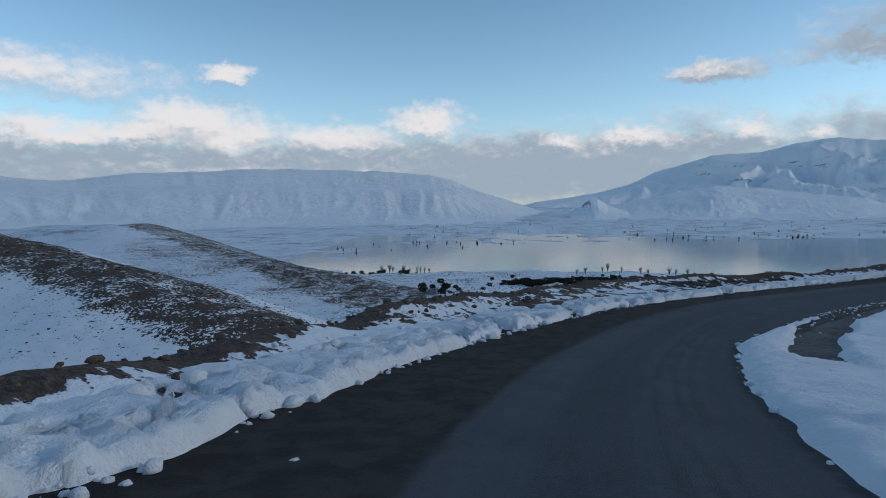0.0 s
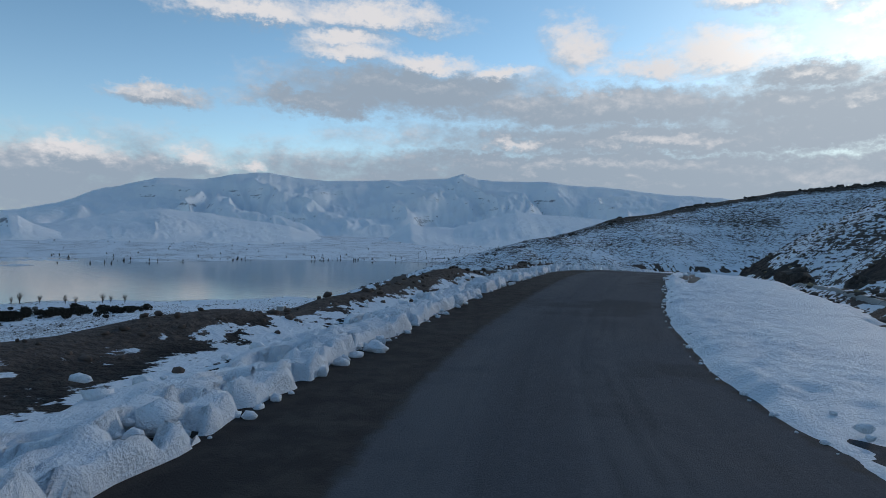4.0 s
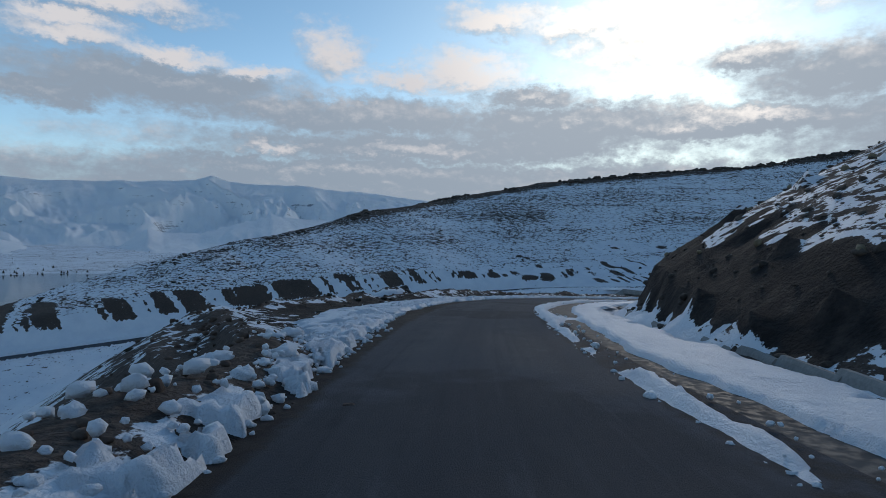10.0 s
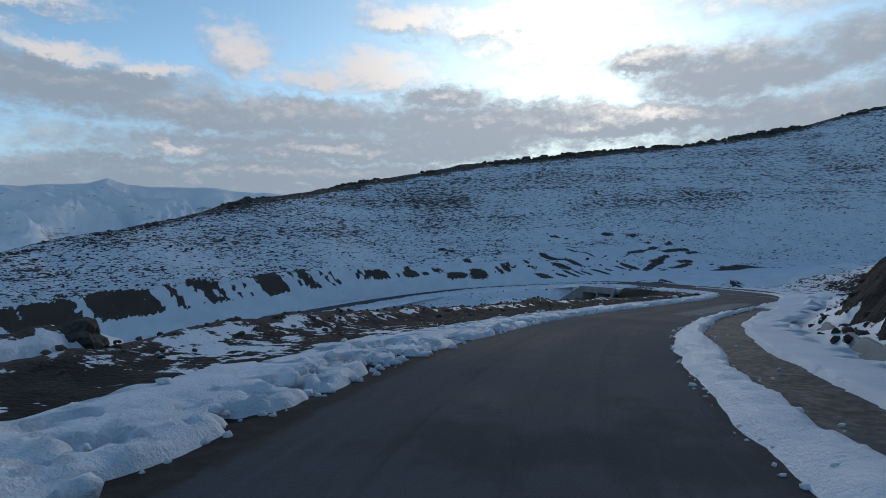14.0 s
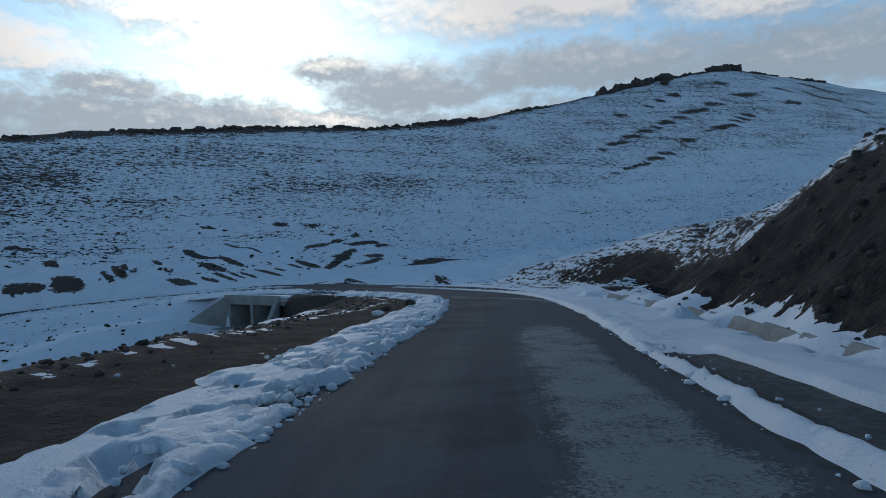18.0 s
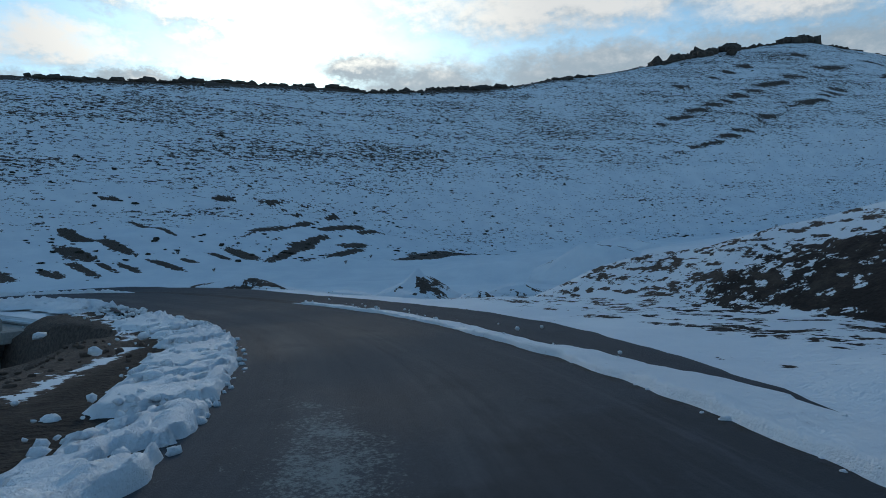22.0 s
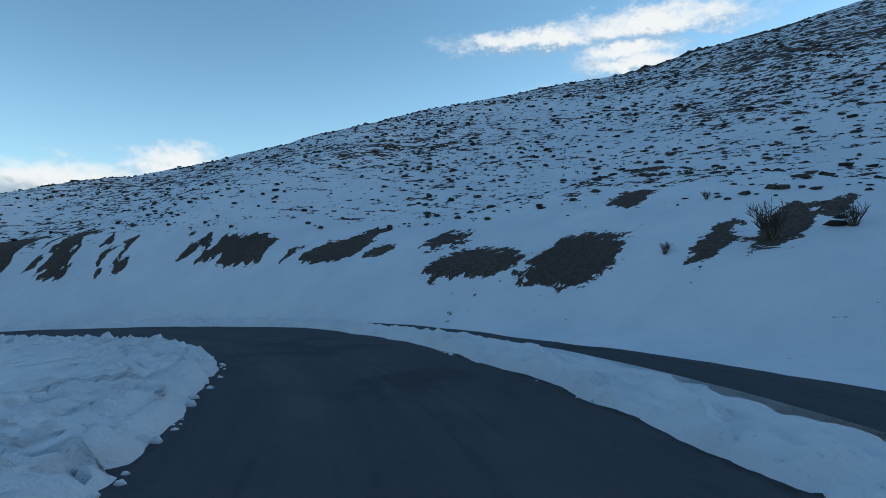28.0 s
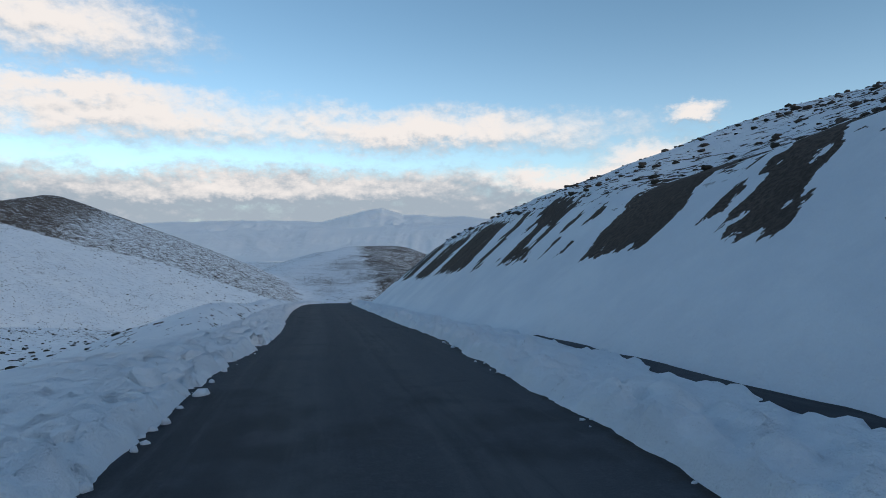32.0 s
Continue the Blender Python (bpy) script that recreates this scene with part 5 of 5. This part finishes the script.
# ---- box culvert under the hairpin ----
def build_culvert():
    """Local axes: x along the wall, y out of the bank, z up from the bed."""
    base = new("culvert")
    out = Vector((*CULVERT_OUT, 0))
    side = Vector((out.y, -out.x, 0))
    base.matrix_world = Matrix(((side.x, out.x, 0, CULVERT[0]), (side.y, out.y, 0, CULVERT[1]), (0, 0, 1, CULVERT[2]), (0, 0, 0, 1)))
    tagged(base, "grey concrete twin-cell box culvert under the road bank", "culvert")
    wide, high, deep = 2.45, 1.95, 5.5
    for sx in (-1, 0, 1):
        part("cell_wall", box_bm((0.34, deep, high + 0.4), (sx * (wide + 0.3), -deep / 2, (high + 0.4) / 2 - 0.4)), M_CONC, base)
    part("top_slab", box_bm((2 * wide + 2.4, deep, 0.38), (0, -deep / 2, high + 0.19)), M_CONC, base)
    part("snow_cover", box_bm((2 * wide + 2.2, 1.7, 0.3), (0, -2.0, high + 0.5), bevel=0.12), M_BANK, base, "snow lying on the culvert top")
    part("parapet", box_bm((2 * wide + 1.5, 0.32, 0.42), (0, -0.06, high + 0.58)), M_CONC, base)
    part("floor_slab", box_bm((2 * wide + 1.3, deep + 1.6, 0.25), (0, -deep / 2 + 0.8, -0.12)), M_CONC, base)
    # added end wall: its dark earth colour paints the shade deep inside the cells
    part("shade_wall", box_bm((2 * wide + 1.3, 0.2, high + 0.4), (0, -deep, high / 2)), M_DIRT, base, "dark end wall standing in for the shade inside the passage")
    for s in (-1, 1):
        bm = prism_bm([(0, -0.4), (4.2, -0.4), (4.2, 0.15), (0.3, high + 0.6), (0, high + 0.6)], 0.32)
        bm.transform(Matrix.Translation((s * (wide + 0.55), -0.1, 0)) @ Matrix.Rotation(-s * radians(28), 4, "Z"))
        part("wing_wall", bm, M_CONC, base)
    return base


build_culvert()


# ---- lined channel at the foot of the cutting ----
def channel(u0, u1, offset, label):
    base = new("drainage_channel")
    tagged(base, label, "channel")
    pick = np.flatnonzero((LINE_U >= u0) & (LINE_U <= u1))
    arc = np.concatenate([[0], np.cumsum(np.hypot(*np.diff(LINE[pick, :2], axis=0).T))])
    bm = bmesh.new()
    # a leaning slab with a rounded lip: cross-section in (side, up)
    prof = [(-0.02, -0.62), (0.16, -0.62), (0.62, 0.06), (0.58, 0.16), (0.46, 0.17), (0.40, 0.10)]
    a, c = [[bm.verts.new((x, y, z)) for x, z in prof] for y in (-0.985, 0.985)]
    bm.faces.new(a), bm.faces.new(c[::-1])
    for k in range(len(prof)):
        n = (k + 1) % len(prof)
        bm.faces.new((a[k], c[k], c[n], a[n]))
    bmesh.ops.recalc_face_normals(bm, faces=bm.faces[:])
    me = bpy.data.meshes.new("lining_slab")
    bm.to_mesh(me)
    bm.free()
    me.materials.append(M_CONC)
    rnd = random.Random(3)
    for d in np.arange(1.0, arc[-1], 2.0):
        i = pick[min(int(np.searchsorted(arc, d)), len(pick) - 1)]
        off = along(LINE_U[i], offset)
        ob = new("lining_slab", me)
        ob.parent = base
        x, y = LINE[i, :2] + SIDE[i] * off
        h = math.atan2(-AHEAD[i, 0], AHEAD[i, 1])
        ob.matrix_local = Matrix.Translation((x, y, LINE[i, 2] - along(LINE_U[i], [(9, 0.30), (13, 0.26), (15, 0.14)]) + rnd.uniform(-0.025, 0.025))) @ Matrix.Rotation(h + rnd.uniform(-0.012, 0.012), 4, "Z") @ Matrix.Rotation(rnd.uniform(-0.03, 0.03), 4, "Y")


channel(4.0, 22.2, [(-5, 7), (4, 7.4), (8, 7.4), (10, 6.2), (12, 5.5), (15, 5.6), (19, 5.9), (22, 6.4)], "weathered concrete channel lining along the foot of the cutting")


# ---- snow clods thrown up along the road ----
def clod_mesh(seed):
    rnd = np.random.default_rng(seed)
    bm = bmesh.new()
    bmesh.ops.create_icosphere(bm, subdivisions=3, radius=0.5)
    sc = (rnd.uniform(0.9, 1.25), rnd.uniform(0.7, 1.0), rnd.uniform(0.5, 0.75))
    for v in bm.verts:
        d = v.co.normalized()
        n = 0.34 * noise.noise(d * 1.6 + Vector((seed * 3.1, 0, 0))) + 0.42 * abs(noise.noise(d * 3.6 + Vector((0, seed * 2.7, 0)))) + 0.2 * noise.noise(d * 8.0)
        v.co = Vector((d.x * sc[0], d.y * sc[1], d.z * sc[2])) * 0.5 * (1 + n)
        v.co.z = max(v.co.z, -0.18) + 0.14
    me = bpy.data.meshes.new("snow_clod")
    bm.to_mesh(me)
    bm.free()
    me.polygons.foreach_set("use_smooth", np.ones(len(me.polygons), bool))
    me.materials.append(M_CLUMP)
    return me


CLODS = [clod_mesh(s) for s in range(9)]
rng = np.random.default_rng(21)


def clods(n, u_lo, u_hi, side_at, spread_by, sizes, label, group):
    for _ in range(n):
        u = rng.uniform(u_lo, u_hi)
        i = int(np.argmin(np.abs(LINE_U - u)))
        off = side_at(u) + rng.normal(0, spread_by)
        x, y = LINE[i, :2] + SIDE[i] * off
        s = rng.uniform(*sizes) * rng.uniform(0.6, 1.0)
        inside = -edge_left(u) < off < edge_right(u)
        z = LINE[i, 2] if inside else float(land_height(np.array([x]), np.array([y]))[0][0])
        ob = new("snow_clod", CLODS[rng.integers(len(CLODS))])
        ob.matrix_world = Matrix.Translation((x, y, z - 0.02)) @ Matrix.Rotation(rng.uniform(0, 6.28), 4, "Z") @ Matrix.Scale(s, 4)
        tagged(ob, label, "snow", group)


clods(150, 6.0, 12.4, lambda u: -edge_left(u) - 0.9, 0.45, (0.08, 0.42), "rounded white snow clod on the dark earth shoulder", "snow clods on the outer shoulder")
clods(50, 0.0, 6.0, lambda u: -edge_left(u) - 0.5, 0.4, (0.08, 0.4), "white snow clod lying on the ploughed bank", "snow clods on the ploughed bank")
clods(40, 13.5, 23.8, lambda u: -edge_left(u) - 0.9, 0.5, (0.06, 0.24), "white snow clod beside the outer snow bank", "snow clods beside the bend")
clods(15, 6.5, 12.0, lambda u: edge_right(u) + 0.35, 0.25, (0.12, 0.45), "small snow clod at the inner road edge", "snow clods at the inner edge")
clods(7, 11.3, 12.2, lambda u: -edge_left(u) + 0.25, 0.2, (0.12, 0.3), "small snow clod lying on the asphalt", "snow clods on the asphalt")
clods(7, 25.2, 25.75, lambda u: -3.4, 0.6, (0.12, 0.35), "small snow clod on bare dark ground", "snow clods on bare ground")
clods(16, 27.5, 32.5, lambda u: edge_right(u) + 0.5, 0.3, (0.1, 0.35), "small snow clod on the inner snow strip", "snow clods on the inner strip")


# ---- mounds and boulders ----
def mound(x, y, size, tall, label, seed, stretch=1.0, turn=0.0, earth=0.0):
    """A heap of earth under snow, its sides partly bare."""
    n = 40
    gx, gy = np.meshgrid(np.linspace(-1, 1, n), np.linspace(-1, 1, n))
    r = np.hypot(gx, gy)
    h = np.clip(1 - r, 0, 1) ** 0.9 * (1 + 0.35 * fbm(gx * 2 + seed, gy * 2, 3, seed)) + 0.06 * fbm(gx * 7, gy * 7, 3, seed + 1) * (r < 0.9)
    c, s = math.cos(turn), math.sin(turn)
    X, Y = gx * size * stretch, gy * size
    X, Y = x + X * c - Y * s, y + X * s + Y * c
    ground = land_height(X, Y)[0]
    Z = ground + tall * h - 0.25 * (r > 0.93)
    me = mesh_of("earth_mound", np.stack([X, Y, Z], -1).reshape(-1, 3), grid_faces(n, n), M_GROUND, True)
    gxx, gyy = np.gradient(h)
    put_attr(me, "bare", 0.55 * smooth(-0.005, 0.03, gxx) * smooth(0.95, 0.7, r) * smooth(0.05, 0.25, r + 0.3 * fbm(gx * 2, gy * 2, 2, seed + 4)) + 0.45 * fbm(gx * 3, gy * 3, 3, seed + 2) + earth)
    put_attr(me, "speck", np.zeros(n * n))
    ob = new("earth_mound", me)
    return tagged(ob, label, "mound", "mounds beyond the bend")


mound(182.0, 29.3, 2.5, 1.35, "rounded snow-covered earth heap beside the layby", 5, 1.25, -0.6, 0.05)
mound(179.3, 26.8, 1.2, 0.8, "small earth heap half bare of snow", 6, 1.2, 0.2, 0.3)
mound(189.0, 15.8, 3.0, 1.6, "snow-covered spoil heap with bare brown flank", 7, 1.4, 0.9)
mound(193.5, 10.5, 3.0, 1.3, "low spoil heap crusted with snow", 8, 1.3, 0.3)
mound(183.5, 23.0, 1.5, 0.7, "broken spoil heap of stones and snow", 11, 1.3, 0.5, 0.2)
mound(178.2, 32.6, 1.2, 0.45, "flat earth heap with snow on its top", 9, 1.8, 0.8, 0.3)
mound(184.9, 38.6, 1.3, 0.6, "dark earth bank with snow streaks beside the layby", 13, 2.6, 1.1, 0.45)
mound(101.0, 61.5, 2.8, 1.4, "dark earth heap on the outer shoulder", 10, 1.4, 0.3)


def boulder(x, y, size, seed, label, material=None):
    rnd = np.random.default_rng(seed)
    bm = bmesh.new()
    bmesh.ops.create_icosphere(bm, subdivisions=3, radius=0.5)
    for v in bm.verts:
        d = v.co.normalized()
        n = 0.5 * noise.noise(d * 1.3 + Vector((seed, 0, 0))) + 0.18 * noise.noise(d * 4 + Vector((0, seed, 0)))
        q = Vector([round(c * 3.2) / 3.2 * 0.45 + c * 0.55 for c in d])
        v.co = q * 0.5 * (1 + n)
        v.co.z *= 0.75
    me = bpy.data.meshes.new("boulder")
    bm.to_mesh(me)
    bm.free()
    me.materials.append(material or M_ROCK)
    ob = new("boulder", me)
    z = float(land_height(np.array([x]), np.array([y]))[0][0])
    ob.matrix_world = Matrix.Translation((x, y, z + 0.18 * size)) @ Matrix.Rotation(rnd.uniform(0, 6.28), 4, "Z") @ Matrix.Scale(size, 4)
    return tagged(ob, label, "boulder", "boulders near the road")


for k, (uu, off, s, lab) in enumerate([(2.45, -3.1, 0.26, "dark rounded stone in the snow bank"), (1.1, -9.0, 0.8, "brown boulder at the edge of the snowy bench"),
                                       (8.4, 6.6, 0.6, "grey stone beside the channel"), (8.0, 7.9, 1.5, "broken grey slab of rock at the slope's foot"),
                                       (22.0, -3.6, 0.55, "snow-capped stone on the dark shoulder"), (21.6, -4.6, 0.4, "small dark stone on the shoulder"),
                                       (25.9, -3.4, 0.5, "dark stone lying on the snow"), (15.2, -8.6, 0.9, "dark boulder on the earth bank"), (14.6, -9.6, 0.7, "dark boulder among earth and snow")]):
    i = int(np.argmin(np.abs(LINE_U - uu)))
    boulder(*(LINE[i, :2] + SIDE[i] * off), s, 40 + k, lab)


# ---- shrubs and trees ----
def twig_bundle(rnd, stems, height, spread_by, depth=2, thick=0.016):
    """Thin tapering branching stems as three-sided rods."""
    bm = bmesh.new()

    def rod(a, b, r0, r1):
        d = (b - a).normalized()
        u = d.cross(Vector((0.3, 0.7, 0.64))).normalized()
        w = d.cross(u)
        ring = [[bm.verts.new(p + (u * math.cos(k * 2.094) + w * math.sin(k * 2.094)) * r) for k in range(3)] for p, r in ((a, r0), (b, r1))]
        for k in range(3):
            bm.faces.new((ring[0][k], ring[0][(k + 1) % 3], ring[1][(k + 1) % 3], ring[1][k]))

    def grow(a, d, length, r, level):
        b = a + d * length
        rod(a, b, r, r * 0.6)
        if level:
            for _ in range(3):
                e = (d + Vector((rnd.uniform(-0.7, 0.7), rnd.uniform(-0.7, 0.7), rnd.uniform(-0.1, 0.5)))).normalized()
                grow(a + d * length * rnd.uniform(0.5, 1.0), e, length * rnd.uniform(0.4, 0.7), r * 0.6, level - 1)

    for _ in range(stems):
        d = Vector((rnd.uniform(-spread_by, spread_by), rnd.uniform(-spread_by, spread_by), 1)).normalized()
        grow(Vector((rnd.uniform(-0.1, 0.1), rnd.uniform(-0.1, 0.1), -0.05)), d, height * rnd.uniform(0.4, 0.65), height * thick, depth)
    return bm


rnd = random.Random(5)
bush = new("dry_bush")
part("branch_tangle", twig_bundle(rnd, 26, 0.95, 0.6), M_TWIG, bush)
part("grass_tuft", twig_bundle(rnd, 40, 0.55, 0.8, 0), M_GRASS, bush, "straw-coloured grass at its foot")
tagged(bush, "leafless brown bush standing in the snow", "bush", "bushes below the far hillside")
spots = [(196.9, 61.7, 1.15), (198.3, 60.6, 0.7), (195.2, 63.6, 0.4), (200.5, 57.0, 0.45), (203.0, 51.5, 0.4), (206.5, 45.5, 0.45), (211.0, 38.0, 0.4), (207.0, 31.0, 0.4), (205.0, 48.5, 0.4), (209.5, 52.0, 0.4), (199.0, 66.0, 0.35), (212.0, 28.0, 0.4), (201.5, 42.0, 0.35)]
for k, (x, y, s) in enumerate(spots):
    z = float(land_height(np.array([x]), np.array([y]))[0][0])
    m = Matrix.Translation((x, y, z)) @ Matrix.Rotation(k * 1.3, 4, "Z")
    ob = bush if k == 0 else copy_thing(bush, m)
    ob.matrix_world = m @ Matrix.Scale(s, 4)


def leafy(rnd, n, size, squash, leaf):
    """A crown of many small tilted leaf clumps in an uneven cloud."""
    vs, fs = [], []
    for k in range(n):
        d = Vector((rnd.gauss(0, 1), rnd.gauss(0, 1), rnd.gauss(0, 1))).normalized()
        r = rnd.uniform(0.35, 1.0) ** 0.5 * (1 + 0.45 * noise.noise(d * 2.1 + Vector((n, 0, 0))))
        p = Vector((d.x * r * size, d.y * r * size, (d.z * r * squash + squash * 0.9) * size))
        a = Vector((rnd.uniform(-1, 1), rnd.uniform(-1, 1), rnd.uniform(-1, 1))).normalized() * leaf * rnd.uniform(0.6, 1.4)
        b = a.cross(Vector((rnd.uniform(-1, 1), rnd.uniform(-1, 1), rnd.uniform(-1, 1)))).normalized() * leaf
        vs += [p - a, p + b, p + a, p - b]
        fs.append((4 * k, 4 * k + 1, 4 * k + 2, 4 * k + 3))
    return np.array(vs), np.array(fs)


def shore_shrub(seed):
    rnd = random.Random(seed)
    ob = new("shrub")
    v, f = leafy(rnd, 220, 1.0, 0.7, 0.16)
    crown = new("crown", mesh_of("crown", v, f, M_SHRUB))
    crown.parent = ob
    part("stems", twig_bundle(rnd, 9, 1.3, 0.6, 1), M_TWIG, ob)
    return tagged(ob, "dark evergreen shrub on the snowy lakeshore", "shrub", "shrubs by the lake")


def lakeside(x, y):
    """Places by the lake, turned with its shore."""
    return 0.995 * x - 0.0993 * y + 2.6, 0.995 * y + 0.0993 * x - 1.8


protos = [shore_shrub(s) for s in range(3)]
rng = np.random.default_rng(31)
n = 0
for k in range(250):
    f = rng.uniform(0, 1)
    x, y = 62 + 110 * f + rng.normal(0, 5), 350 - 14 * f + rng.normal(0, 6 + 4 * (k % 3))
    if k > 236:
        x, y = -18 + rng.normal(0, 12), 440 + rng.normal(0, 12)
    elif k > 220:
        x, y = 25 + rng.normal(0, 20), 325 + rng.normal(0, 14)
    x, y = lakeside(x, y)
    z = float(land_height(np.array([x]), np.array([y]))[0][0])
    m = Matrix.Translation((x, y, z - 0.1)) @ Matrix.Rotation(rng.uniform(0, 6.28), 4, "Z")
    s = rng.uniform(1.1, 2.3)
    ob = protos[k] if k < 3 else copy_thing(protos[k % 3], m)
    ob.matrix_world = m @ Matrix.Scale(s, 4)

poplar = new("bare_tree")
rnd = random.Random(9)
part("trunk", twig_bundle(rnd, 1, 9.0, 0.02, 0), M_TWIG, poplar)
part("crown", twig_bundle(rnd, 30, 9.5, 0.2, 2, 0.005), M_TWIG, poplar)
tagged(poplar, "slender leafless poplar by the lake", "tree", "bare trees by the lake")
for k in range(20):
    if k < 10:
        x, y = 118 + 7.5 * k + rng.normal(0, 2.5), 404 - 2.6 * k + rng.normal(0, 3)
    else:
        x, y = -14 + 4 * (k - 10) + rng.normal(0, 2), 448 + rng.normal(0, 4)
    x, y = lakeside(x, y)
    z = float(land_height(np.array([x]), np.array([y]))[0][0])
    m = Matrix.Translation((x, y, z)) @ Matrix.Rotation(rng.uniform(0, 6.28), 4, "Z")
    ob = poplar if k == 0 else copy_thing(poplar, m)
    ob.matrix_world = m @ Matrix.Scale(rng.uniform(0.45, 0.8), 4)


def far_trees():
    """Dark conifers dotted beyond the lake, too far and many to count."""
    rnd = random.Random(17)
    x, y = rng.uniform(-150, 1500, 5200), rng.uniform(600, 1500, 5200)
    inside = lake_inside(x, y)
    dens = smooth(-170, -10, inside) * (inside < -6) * smooth(-0.15, 0.35, fbm(x / 120, y / 40, 3, 111)) + 0.04 * (inside < -6)
    keep = rng.uniform(0, 1, len(x)) < dens
    P, *_ = on_land(x[keep], y[keep])
    vs, fs, at = [], [], 0
    for p in P:
        h, w = rng.uniform(1.6, 4.5), rng.uniform(1.0, 2.2)
        for lo, hi, ww in ((0.0, 0.55, 1.0), (0.3, 0.8, 0.75), (0.6, 1.05, 0.45)):
            a = rng.uniform(0, 6.28)
            ring = [(p[0] + w * ww * math.cos(a + t * 1.2566) * rng.uniform(0.7, 1.2), p[1] + w * ww * math.sin(a + t * 1.2566) * rng.uniform(0.7, 1.2), p[2] + h * lo) for t in range(5)]
            vs += ring + [(p[0], p[1], p[2] + h * hi)]
            fs += [(at + t, at + (t + 1) % 5, at + 5) for t in range(5)]
            at += 6
    return tagged(new("far_trees", mesh_of("far_trees", vs, fs, M_SHRUB)), "dark conifers and bushes dotted beyond the lake", "trees", kind="stuff")


far_trees()


# ---- hut on the lakeside knoll ----
def hut(x, y):
    z = float(land_height(np.array([x]), np.array([y]))[0][0])
    base = new("hut")
    base.matrix_world = Matrix.Translation((x, y, z)) @ Matrix.Rotation(0.6, 4, "Z")
    part("wall", box_bm((4.2, 3.2, 2.8), (0, 0, 1.3), bevel=0.04), M_CONC, base)
    part("roof", box_bm((4.7, 3.7, 0.35), (0, 0, 2.85), bevel=0.05, top=(0.8, 0.8)), M_CLUMP, base, "snow-covered roof")
    part("door", box_bm((0.9, 0.08, 2.0), (0.6, -1.62, 1.0), bevel=0.02), M_ROCK, base)
    return tagged(base, "small grey hut on the lakeside knoll", "hut")


hut(180.3, 279.0)
